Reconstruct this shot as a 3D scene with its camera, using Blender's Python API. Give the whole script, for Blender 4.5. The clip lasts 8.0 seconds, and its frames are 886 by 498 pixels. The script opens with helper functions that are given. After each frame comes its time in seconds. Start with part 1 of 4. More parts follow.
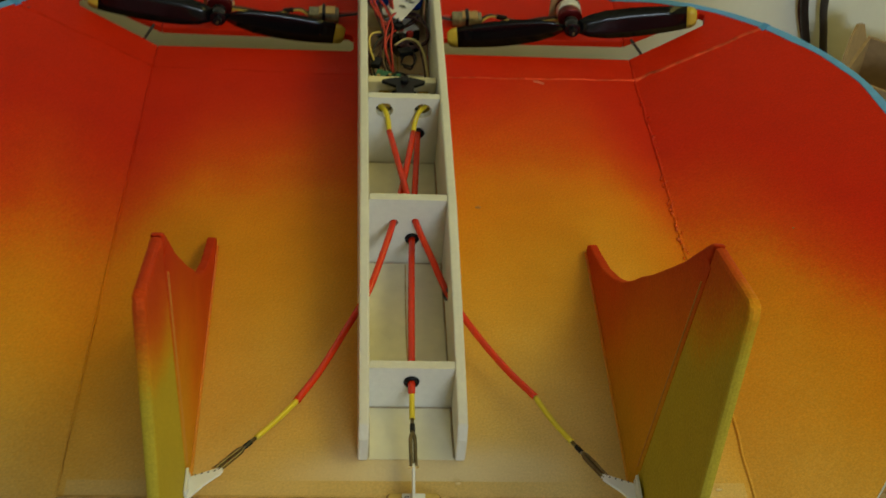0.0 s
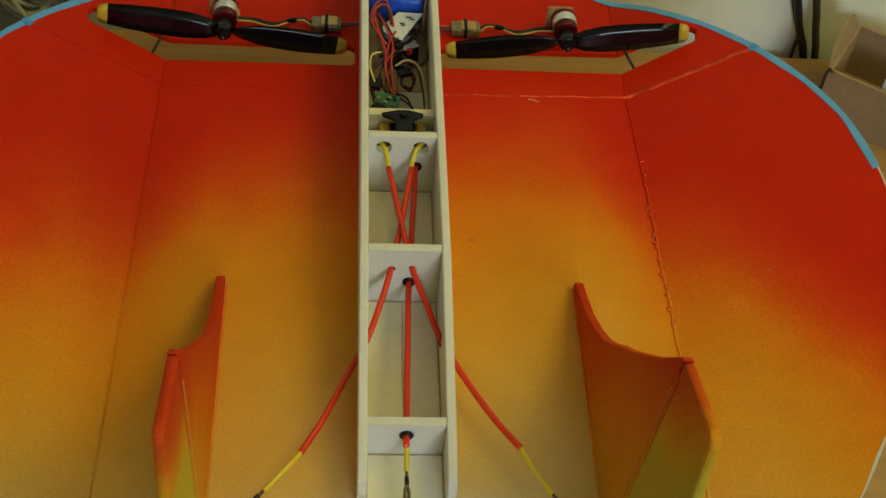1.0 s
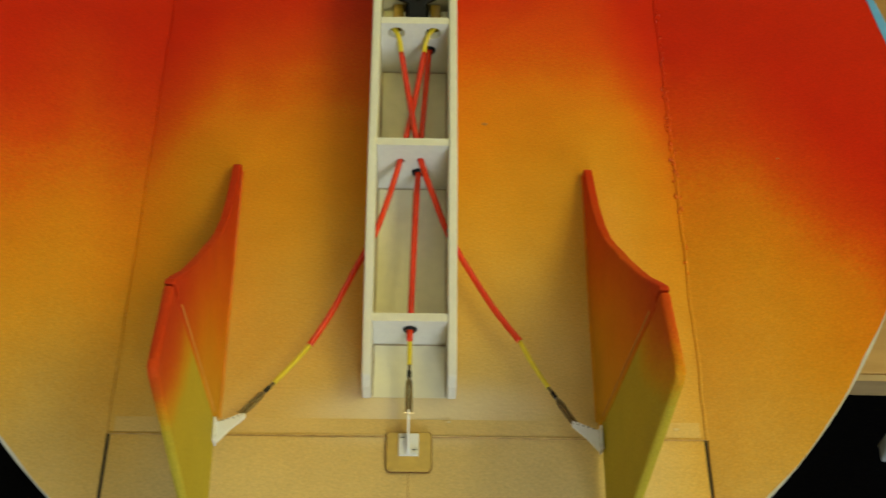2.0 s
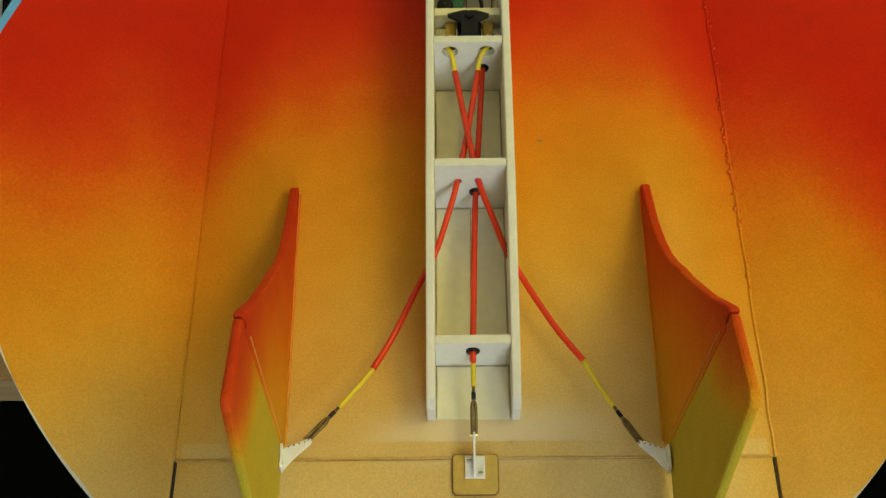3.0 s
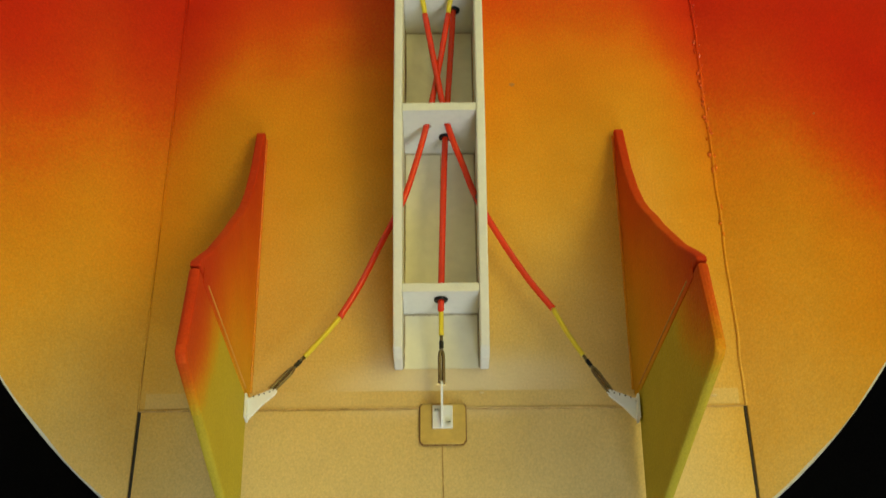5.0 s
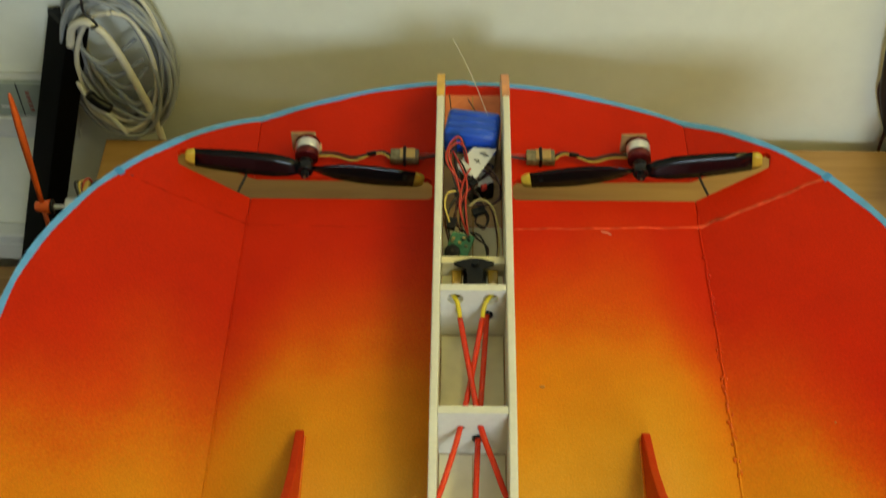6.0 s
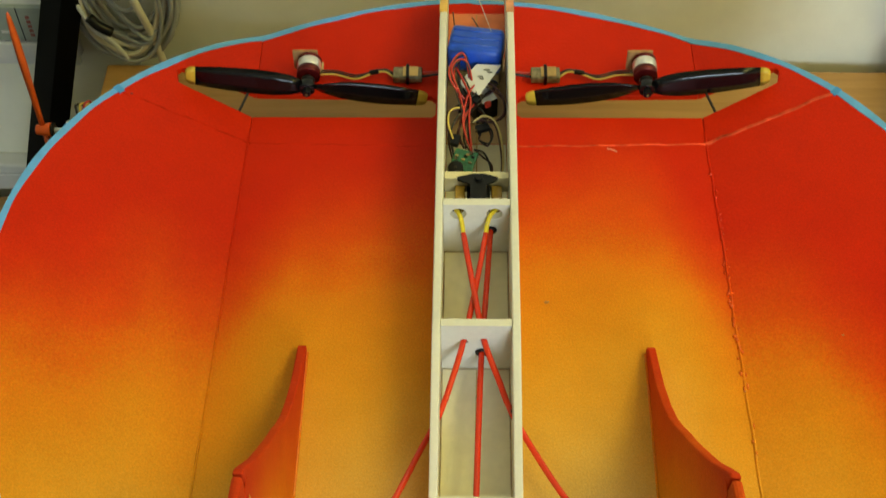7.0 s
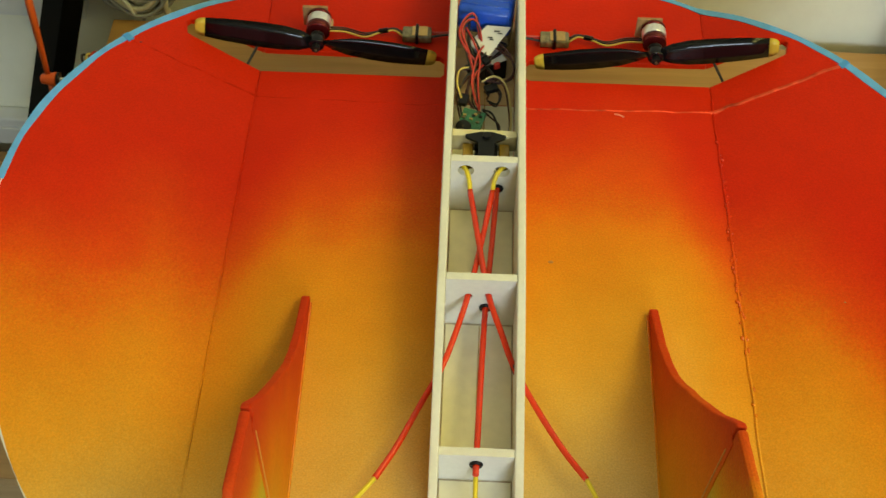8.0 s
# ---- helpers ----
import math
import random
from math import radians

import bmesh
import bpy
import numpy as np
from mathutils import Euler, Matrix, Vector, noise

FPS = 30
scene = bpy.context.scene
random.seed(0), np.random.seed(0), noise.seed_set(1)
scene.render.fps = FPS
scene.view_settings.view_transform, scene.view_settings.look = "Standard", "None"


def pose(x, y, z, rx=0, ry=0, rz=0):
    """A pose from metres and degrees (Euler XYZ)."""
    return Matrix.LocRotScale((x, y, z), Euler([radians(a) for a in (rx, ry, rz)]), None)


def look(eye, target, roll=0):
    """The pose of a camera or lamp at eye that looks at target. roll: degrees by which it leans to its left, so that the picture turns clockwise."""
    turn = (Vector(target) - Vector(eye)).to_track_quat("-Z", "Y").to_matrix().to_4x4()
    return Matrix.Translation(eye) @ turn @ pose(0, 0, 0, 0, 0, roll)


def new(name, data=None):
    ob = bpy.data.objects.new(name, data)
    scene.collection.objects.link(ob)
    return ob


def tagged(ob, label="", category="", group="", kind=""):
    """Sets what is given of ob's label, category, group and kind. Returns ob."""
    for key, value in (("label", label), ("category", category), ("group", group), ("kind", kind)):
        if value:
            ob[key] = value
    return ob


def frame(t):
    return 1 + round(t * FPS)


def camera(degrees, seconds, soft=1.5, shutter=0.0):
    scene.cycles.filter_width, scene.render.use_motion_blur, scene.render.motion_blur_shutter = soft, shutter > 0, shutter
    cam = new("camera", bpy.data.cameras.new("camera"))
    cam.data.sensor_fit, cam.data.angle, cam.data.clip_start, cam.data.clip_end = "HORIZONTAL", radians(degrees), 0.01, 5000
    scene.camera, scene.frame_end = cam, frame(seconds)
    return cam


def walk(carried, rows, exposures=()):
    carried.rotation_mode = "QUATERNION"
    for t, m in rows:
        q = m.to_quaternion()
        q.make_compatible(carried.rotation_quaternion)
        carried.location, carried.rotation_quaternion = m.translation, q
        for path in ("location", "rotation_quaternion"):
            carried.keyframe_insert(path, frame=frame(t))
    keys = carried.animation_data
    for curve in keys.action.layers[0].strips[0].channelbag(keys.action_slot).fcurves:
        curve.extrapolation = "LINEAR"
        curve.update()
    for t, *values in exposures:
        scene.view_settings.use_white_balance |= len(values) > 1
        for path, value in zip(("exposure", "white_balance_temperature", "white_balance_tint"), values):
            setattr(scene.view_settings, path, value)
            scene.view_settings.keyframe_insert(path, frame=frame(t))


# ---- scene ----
cam = camera(36.4, 8.0, 1.4, 0.35)
PATH = [
    (0.0, (-0.0458, -0.4708, 0.6091), (0.0815, 0.7118, -0.461), 5.22),
    (0.3, (-0.068, -0.4468, 0.6744), (0.0689, 0.6623, -0.4707), 7.03),
    (0.5, (-0.0762, -0.4347, 0.7061), (0.0639, 0.6823, -0.4309), 7.14),
    (0.7, (-0.0709, -0.4341, 0.7299), (0.0687, 0.666, -0.4235), 6.81),
    (1.0, (-0.0476, -0.4089, 0.7461), (0.0801, 0.6352, -0.4595), 6.49),
    (1.3, (-0.022, -0.3629, 0.7803), (0.0715, 0.6227, -0.4766), 7.1),
    (1.5, (-0.0051, -0.3568, 0.8068), (0.0752, 0.5528, -0.5071), 7.08),
    (1.7, (0.0036, -0.3478, 0.81), (0.0777, 0.475, -0.5602), 5.69),
    (2.0, (0.004, -0.3532, 0.8198), (0.0347, 0.4675, -0.5534), 2.65),
    (2.2, (0.0042, -0.344, 0.8283), (-0.0109, 0.4457, -0.5631), -1.31),
    (3.3, (-0.0181, -0.3379, 0.8229), (-0.0228, 0.4856, -0.5489), -0.99),
    (3.5, (-0.0153, -0.3418, 0.8156), (-0.0161, 0.4565, -0.5711), -1.08),
    (3.8, (-0.0099, -0.3396, 0.8056), (-0.0111, 0.4223, -0.6013), -1.23),
    (4.0, (-0.0124, -0.3395, 0.7996), (-0.0006, 0.4056, -0.6163), -0.13),
    (4.2, (-0.0138, -0.3345, 0.8004), (0.0076, 0.385, -0.6286), 0.32),
    (5.3, (0.0064, -0.3264, 0.8296), (-0.0029, 0.4784, -0.5533), -0.74),
    (5.5, (0.001, -0.3225, 0.8432), (-0.007, 0.528, -0.5119), -0.31),
    (5.7, (-0.0093, -0.3169, 0.8509), (-0.0134, 0.5997, -0.4605), 0.16),
    (6.0, (-0.0094, -0.3245, 0.8596), (-0.0308, 0.691, -0.3767), -0.48),
    (6.3, (-0.0092, -0.3289, 0.8629), (-0.043, 0.7149, -0.3493), -0.97),
    (6.5, (-0.0061, -0.3311, 0.8626), (-0.0479, 0.6966, -0.363), -1.4),
    (6.8, (-0.01, -0.341, 0.8355), (-0.0442, 0.6617, -0.4109), -1.06),
    (7.0, (-0.0034, -0.3404, 0.8325), (-0.0375, 0.6318, -0.4377), -1.34),
    (7.5, (-0.0018, -0.3397, 0.8312), (-0.0191, 0.6108, -0.4558), -0.24),
    (7.7, (-0.0072, -0.3518, 0.8158), (-0.0199, 0.6072, -0.4649), -0.15),
    (8.0, (-0.0189, -0.364, 0.8165), (-0.0339, 0.6026, -0.4584), 1.48),
]
EXPOSURES = [(0, -1.15), (0.5, -1.07), (1, -1.0), (1.5, -0.85), (2, -0.68), (3.5, -0.62), (4, -0.6), (5.5, -0.6), (6, -0.52), (6.5, -0.34), (7, -0.3), (8, -0.3)]
walk(cam, [(t, look(eye, target, roll)) for t, eye, target, roll in PATH], EXPOSURES)

# ---- light ----
world = bpy.data.worlds.new("room_air")
scene.world = world
world.use_nodes = True
world.node_tree.nodes["Background"].inputs[0].default_value = (0.5, 0.55, 0.6, 1)
world.node_tree.nodes["Background"].inputs[1].default_value = 0.05


def area_light(name, eye, target, sx, sy, watts, colour):
    data = bpy.data.lights.new(name, "AREA")
    data.shape, data.size, data.size_y = "RECTANGLE", sx, sy
    data.energy, data.color = watts, colour
    ob = new(name, data)
    ob.matrix_world = look(eye, target)
    return ob


area_light("warm_lamp_light", (0.84, 0.08, 1.50), (0.05, 0.2, 0.0), 1.1, 1.1, 27.5, (1.0, 0.89, 0.25))
area_light("window_daylight", (0.60, -2.655, 1.14), (0.0, 0.6, 0.0), 0.80, 0.80, 58, (0.74, 0.88, 1.0))


# ---- materials ----
def material(name, colour, rough=0.6, metal=0.0, grain=0.0, scale=60.0, bump=0.0, bump_scale=300.0, blotch=0.0, gloss=0.5):
    """A plain procedural surface: two scales of colour variation and a fine relief."""
    mat = bpy.data.materials.new(name)
    mat.use_nodes = True
    nodes, links = mat.node_tree.nodes, mat.node_tree.links
    shader = nodes["Principled BSDF"]
    shader.inputs["Roughness"].default_value = rough
    shader.inputs["Metallic"].default_value = metal
    shader.inputs["Specular IOR Level"].default_value = gloss
    shader.inputs["Base Color"].default_value = (*colour, 1)
    place = nodes.new("ShaderNodeNewGeometry").outputs["Position"]
    if grain or blotch:
        last = None
        for amount, size in ((grain, scale), (blotch, scale / 9)):
            if not amount:
                continue
            tex = nodes.new("ShaderNodeTexNoise")
            tex.inputs["Scale"].default_value, tex.inputs["Detail"].default_value = size, 5
            links.new(place, tex.inputs["Vector"])
            span = nodes.new("ShaderNodeMapRange")
            span.inputs["From Min"].default_value, span.inputs["From Max"].default_value = 0.3, 0.7
            span.inputs["To Min"].default_value, span.inputs["To Max"].default_value = 1 - amount, 1 + amount
            links.new(tex.outputs["Fac"], span.inputs["Value"])
            mul = nodes.new("ShaderNodeVectorMath")
            mul.operation = "SCALE"
            if last is None:
                mul.inputs[0].default_value = colour
            else:
                links.new(last, mul.inputs[0])
            links.new(span.outputs["Result"], mul.inputs["Scale"])
            last = mul.outputs["Vector"]
        links.new(last, shader.inputs["Base Color"])
    if bump:
        tex = nodes.new("ShaderNodeTexNoise")
        tex.inputs["Scale"].default_value, tex.inputs["Detail"].default_value = bump_scale, 4
        links.new(place, tex.inputs["Vector"])
        relief = nodes.new("ShaderNodeBump")
        relief.inputs["Strength"].default_value, relief.inputs["Distance"].default_value = bump, 0.002
        links.new(tex.outputs["Fac"], relief.inputs["Height"])
        links.new(relief.outputs["Normal"], shader.inputs["Normal"])
    return mat


def airbrushed_paint(name, along, lift, stops, rough=0.6, speckle=0.022, gloss=0.04, bands=(), mist=False, slant=0.0, swing=-0.012):
    """Airbrushed paint on foam that runs from one colour to the next. along: weights of y, |x| and z."""
    mat = material(name, (0.6, 0.3, 0.02), rough, bump=0.17, bump_scale=360, gloss=gloss)
    nodes, links = mat.node_tree.nodes, mat.node_tree.links
    shader = nodes["Principled BSDF"]
    place = nodes.new("ShaderNodeNewGeometry").outputs["Position"]
    axes = nodes.new("ShaderNodeSeparateXYZ")
    links.new(place, axes.inputs[0])
    width = nodes.new("ShaderNodeMath")
    width.operation = "ABSOLUTE"
    links.new(axes.outputs["X"], width.inputs[0])
    beyond = nodes.new("ShaderNodeMath")
    beyond.operation, beyond.inputs[1].default_value = "SUBTRACT", 0.16
    links.new(width.outputs[0], beyond.inputs[0])
    side = nodes.new("ShaderNodeMath")
    side.operation, side.inputs[1].default_value, side.inputs[2].default_value = "SMOOTH_MAX", 0.0, 0.05
    links.new(beyond.outputs[0], side.inputs[0])
    wave = nodes.new("ShaderNodeMath")
    wave.operation, wave.inputs[1].default_value = "MULTIPLY", 8.0
    links.new(axes.outputs["X"], wave.inputs[0])
    sway = nodes.new("ShaderNodeMath")
    sway.operation = "SINE"
    links.new(wave.outputs[0], sway.inputs[0])
    total = None
    cloud = nodes.new("ShaderNodeTexNoise")
    cloud.inputs["Scale"].default_value, cloud.inputs["Detail"].default_value = 7, 3
    speck = nodes.new("ShaderNodeTexNoise")
    speck.inputs["Scale"].default_value, speck.inputs["Detail"].default_value = 420, 2
    links.new(place, cloud.inputs["Vector"])
    links.new(place, speck.inputs["Vector"])
    # more paint was sprayed along the joints at these distances from the middle
    sprayed = []
    for at, reach, amount in bands:
        gap = nodes.new("ShaderNodeMath")
        gap.operation, gap.inputs[1].default_value = "SUBTRACT", at
        links.new(width.outputs[0], gap.inputs[0])
        away = nodes.new("ShaderNodeMath")
        away.operation = "ABSOLUTE"
        links.new(gap.outputs[0], away.inputs[0])
        near = nodes.new("ShaderNodeMapRange")
        near.interpolation_type = "SMOOTHSTEP"
        near.inputs["From Max"].default_value, near.inputs["To Min"].default_value, near.inputs["To Max"].default_value = reach, 1.0, 0.0
        links.new(away.outputs[0], near.inputs["Value"])
        sprayed.append((near.outputs["Result"], amount))
    for value, weight in ((axes.outputs["Y"], along[0]), (side.outputs[0], along[1]), (axes.outputs["Z"], along[2]), (sway.outputs[0], swing), (axes.outputs["X"], slant), (cloud.outputs["Fac"], 0.12), (speck.outputs["Fac"], speckle), *sprayed):
        step = nodes.new("ShaderNodeMath")
        step.operation = "MULTIPLY_ADD"
        links.new(value, step.inputs[0])
        step.inputs[1].default_value = weight
        if total is None:
            step.inputs[2].default_value = lift - 0.06 - speckle / 2
        else:
            links.new(total, step.inputs[2])
        total = step.outputs[0]
    ramp = nodes.new("ShaderNodeValToRGB")
    ramp.color_ramp.interpolation = "B_SPLINE"
    first, last = stops[0][0], stops[-1][0]
    span = nodes.new("ShaderNodeMapRange")
    span.inputs["From Min"].default_value, span.inputs["From Max"].default_value = first, last
    links.new(total, span.inputs["Value"])
    links.new(span.outputs["Result"], ramp.inputs["Fac"])
    while len(ramp.color_ramp.elements) < len(stops):
        ramp.color_ramp.elements.new(0.5)
    for element, (at, colour) in zip(ramp.color_ramp.elements, stops):
        element.position, element.color = (at - first) / (last - first), (*colour, 1)
    # uneven passes of the spray gun and fine droplets
    coat = None
    for size, low, high in ((38, 0.965, 1.035), (750, 0.89, 1.10)):
        patch = nodes.new("ShaderNodeTexNoise")
        patch.inputs["Scale"].default_value, patch.inputs["Detail"].default_value = size, 3
        links.new(place, patch.inputs["Vector"])
        level = nodes.new("ShaderNodeMapRange")
        level.inputs["From Min"].default_value, level.inputs["From Max"].default_value = 0.3, 0.7
        level.inputs["To Min"].default_value, level.inputs["To Max"].default_value = low, high
        links.new(patch.outputs["Fac"], level.inputs["Value"])
        scaled = nodes.new("ShaderNodeVectorMath")
        scaled.operation = "SCALE"
        links.new(ramp.outputs["Color"] if coat is None else coat, scaled.inputs[0])
        links.new(level.outputs["Result"], scaled.inputs["Scale"])
        coat = scaled.outputs["Vector"]
    links.new(coat, shader.inputs["Base Color"])
    if mist:
        # scuffed whitish foam round the tail end of the box
        shift = nodes.new("ShaderNodeMapping")
        shift.inputs["Location"].default_value, shift.inputs["Scale"].default_value = (0.0, -0.35, 0.0), (10.0, 32.0, 0.0)
        links.new(place, shift.inputs["Vector"])
        far = nodes.new("ShaderNodeVectorMath")
        far.operation = "LENGTH"
        links.new(shift.outputs[0], far.inputs[0])
        worn = nodes.new("ShaderNodeMath")
        worn.operation, worn.inputs[1].default_value = "MULTIPLY_ADD", 0.9
        links.new(cloud.outputs["Fac"], worn.inputs[0])
        links.new(far.outputs["Value"], worn.inputs[2])
        fade = nodes.new("ShaderNodeMapRange")
        fade.interpolation_type = "SMOOTHSTEP"
        fade.inputs["From Min"].default_value, fade.inputs["From Max"].default_value = 0.5, 1.5
        fade.inputs["To Min"].default_value, fade.inputs["To Max"].default_value = 0.75, 0.0
        links.new(worn.outputs[0], fade.inputs["Value"])
        pale = nodes.new("ShaderNodeMix")
        pale.data_type = "RGBA"
        for socket in pale.inputs:
            if socket.identifier == "A_Color":
                links.new(coat, socket)
            if socket.identifier == "B_Color":
                socket.default_value = (0.76, 0.66, 0.46, 1)
        links.new(fade.outputs["Result"], pale.inputs["Factor"])
        for socket in pale.outputs:
            if socket.identifier == "Result_Color":
                links.new(socket, shader.inputs["Base Color"])
    return mat


CREAM, PALE, AMBER, ORANGE, SCARLET, RED = (0.66, 0.525, 0.265), (0.66, 0.440, 0.125), (0.65, 0.315, 0.013), (0.70, 0.195, 0.004), (0.66, 0.050, 0.002), (0.54, 0.011, 0.001)
WING = airbrushed_paint("sunset_paint", (1.0, 1.05, 0.0), 0.010, [(-0.10, CREAM), (0.04, PALE), (0.155, AMBER), (0.265, ORANGE), (0.328, SCARLET), (0.42, RED)], rough=0.45, gloss=0.08, speckle=0.05, bands=((0.192, 0.055, 0.048),), mist=True, slant=0.25, swing=-0.055)
FIN = airbrushed_paint("fin_paint", (1.0, 0.0, 1.0), 0.0, [(-0.06, (0.58, 0.36, 0.03)), (0.04, (0.64, 0.30, 0.02)), (0.100, (0.68, 0.20, 0.008)), (0.150, (0.60, 0.075, 0.008)), (0.19, (0.52, 0.032, 0.008))], speckle=0.02)
RUDDER = airbrushed_paint("rudder_paint", (0.75, 0.0, 1.0), 0.0, [(-0.10, (0.48, 0.40, 0.05)), (0.112, (0.50, 0.37, 0.03)), (0.130, AMBER), (0.160, (0.62, 0.09, 0.008)), (0.20, (0.52, 0.035, 0.008))], speckle=0.02)
FOAM = material("white_foam", (0.71, 0.68, 0.585), 0.7, grain=0.03, scale=250, bump=0.12, bump_scale=700, blotch=0.03)
EDGE_FOAM = material("grey_foam_edge", (0.58, 0.57, 0.53), 0.75, grain=0.08, scale=120)
FOAM_FLOOR = material("glue_smeared_foam", (0.80, 0.75, 0.56), 0.35, grain=0.04, scale=120, bump=0.15, bump_scale=160, blotch=0.06)
TAPE = material("blue_tape", (0.11, 0.37, 0.74), 0.45, grain=0.08, scale=90, bump=0.2, bump_scale=200)
TAPE_DARK = material("blue_tape_end", (0.05, 0.27, 0.62), 0.45, grain=0.08, scale=90)
RED_TUBE = material("red_plastic_tube", (0.68, 0.032, 0.005), 0.2, grain=0.05, scale=120, gloss=0.5)
YELLOW_TUBE = material("yellow_plastic_tube", (0.68, 0.52, 0.02), 0.3, grain=0.05, scale=120)
BLACK_PLASTIC = material("black_plastic", (0.005, 0.005, 0.006), 0.35, grain=0.1, scale=200, gloss=0.25)
PROP_BLACK = material("propeller_black", (0.004, 0.004, 0.005), 0.16, grain=0.1, scale=150, gloss=0.30)
PROP_TIP = material("propeller_tip_yellow", (0.58, 0.43, 0.04), 0.4, grain=0.05, scale=150)
STEEL = material("bright_steel", (0.74, 0.73, 0.70), 0.35, 0.75, grain=0.08, scale=300)
BRASS = material("brass", (0.55, 0.38, 0.14), 0.3, 1.0, grain=0.08, scale=300)
RED_METAL = material("red_anodised", (0.13, 0.008, 0.008), 0.25, 0.6, grain=0.1, scale=300)
LINK_STEEL = material("dull_spring_steel", (0.20, 0.155, 0.09), 0.35, 1.0, grain=0.2, scale=300)
COPPER = material("copper_winding", (0.10, 0.010, 0.008), 0.4, 0.6, grain=0.2, scale=500)
NYLON = material("white_nylon", (0.78, 0.77, 0.74), 0.45, grain=0.03, scale=200)
PLY = material("plywood", (0.54, 0.36, 0.08), 0.7, grain=0.12, scale=160, blotch=0.1)
TAN_FOAM = material("tan_foam_edge", (0.60, 0.48, 0.26), 0.7, grain=0.06, scale=160)
BLUE_WRAP = material("blue_battery_wrap", (0.012, 0.075, 0.55), 0.3, grain=0.12, scale=120, bump=0.25, bump_scale=90, blotch=0.1)
WIRE_RED = material("red_wire", (0.46, 0.030, 0.018), 0.35)
WIRE_BLACK = material("black_wire", (0.012, 0.01, 0.01), 0.4)
WIRE_BROWN = material("brown_wire", (0.06, 0.013, 0.010), 0.45)
WIRE_YELLOW = material("yellow_wire", (0.66, 0.48, 0.10), 0.4)
WIRE_CREAM = material("cream_wire", (0.50, 0.40, 0.15), 0.45)
WIRE_WHITE = material("white_wire", (0.68, 0.64, 0.55), 0.45)
BOARD_GREEN = material("green_circuit_board", (0.03, 0.16, 0.085), 0.35, grain=0.35, scale=260, bump=0.3, bump_scale=300)
SHRINK = material("clear_shrink_over_board", (0.20, 0.17, 0.09), 0.15, grain=0.4, scale=220, bump=0.3, bump_scale=250)
GOLD_CASE = material("amber_servo_case", (0.36, 0.22, 0.03), 0.2, grain=0.15, scale=150)
GLUE = material("dried_glue", (0.24, 0.12, 0.03), 0.45, grain=0.2, scale=80)
CLEAR_GLUE = material("glossy_glue", (0.74, 0.56, 0.26), 0.06, grain=0.1, scale=80)
SEAM = material("seam_line", (0.50, 0.31, 0.11), 0.7, grain=0.3, scale=120, gloss=0.05)
JOINT = material("brown_glue_joint", (0.42, 0.34, 0.22), 0.5, grain=0.3, scale=150)
SCRATCH = material("pale_scratch", (0.60, 0.075, 0.028), 0.7, grain=0.5, scale=90, blotch=0.5, gloss=0.03)
FAINT = material("faint_seam", (0.50, 0.018, 0.004), 0.7, grain=0.4, scale=60, gloss=0.02)
DARK_GAP = material("dark_gap", (0.03, 0.02, 0.01), 0.7)
LABEL_WHITE = material("white_label", (0.75, 0.74, 0.72), 0.4)
INK = material("black_ink", (0.03, 0.03, 0.035), 0.5)
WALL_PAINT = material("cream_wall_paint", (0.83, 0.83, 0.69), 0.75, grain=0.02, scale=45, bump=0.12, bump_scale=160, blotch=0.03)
# for the unseen walls: tone chosen for how much light they bounce back
BOUNCE_WALL = material("unseen_wall_bounce_tone", (0.62, 0.58, 0.43), 0.8, grain=0.02, scale=45, bump=0.1, bump_scale=160)
CEILING_PAINT = material("ceiling_paint", (0.74, 0.71, 0.60), 0.8, grain=0.02, scale=40, bump=0.1, bump_scale=120)
CARPET = material("dark_carpet", (0.004, 0.0035, 0.003), 0.95, grain=0.4, scale=300, bump=0.5, bump_scale=400, gloss=0.05)
TRUNKING = material("white_plastic_trunking", (0.66, 0.67, 0.66), 0.4, grain=0.03, scale=60)
SOCKET = material("grey_green_socket_plate", (0.33, 0.38, 0.34), 0.45, grain=0.04, scale=80)
CABLE_GREY = material("grey_cable", (0.31, 0.32, 0.31), 0.45, grain=0.06, scale=120)
CABLE_WHITE = material("ivory_cable", (0.62, 0.58, 0.46), 0.4, grain=0.05, scale=120)
ORANGE_PLASTIC = material("orange_plastic", (0.74, 0.11, 0.010), 0.35, grain=0.05, scale=120)
CARDBOARD = material("cardboard", (0.33, 0.22, 0.11), 0.8, grain=0.08, scale=140, bump=0.15, bump_scale=200, blotch=0.06)
CARBON = material("carbon_rod", (0.012, 0.012, 0.012), 0.35, grain=0.2, scale=300)
GREY_METAL = material("grey_ruler_metal", (0.30, 0.29, 0.27), 0.4, 0.6, grain=0.1, scale=120)


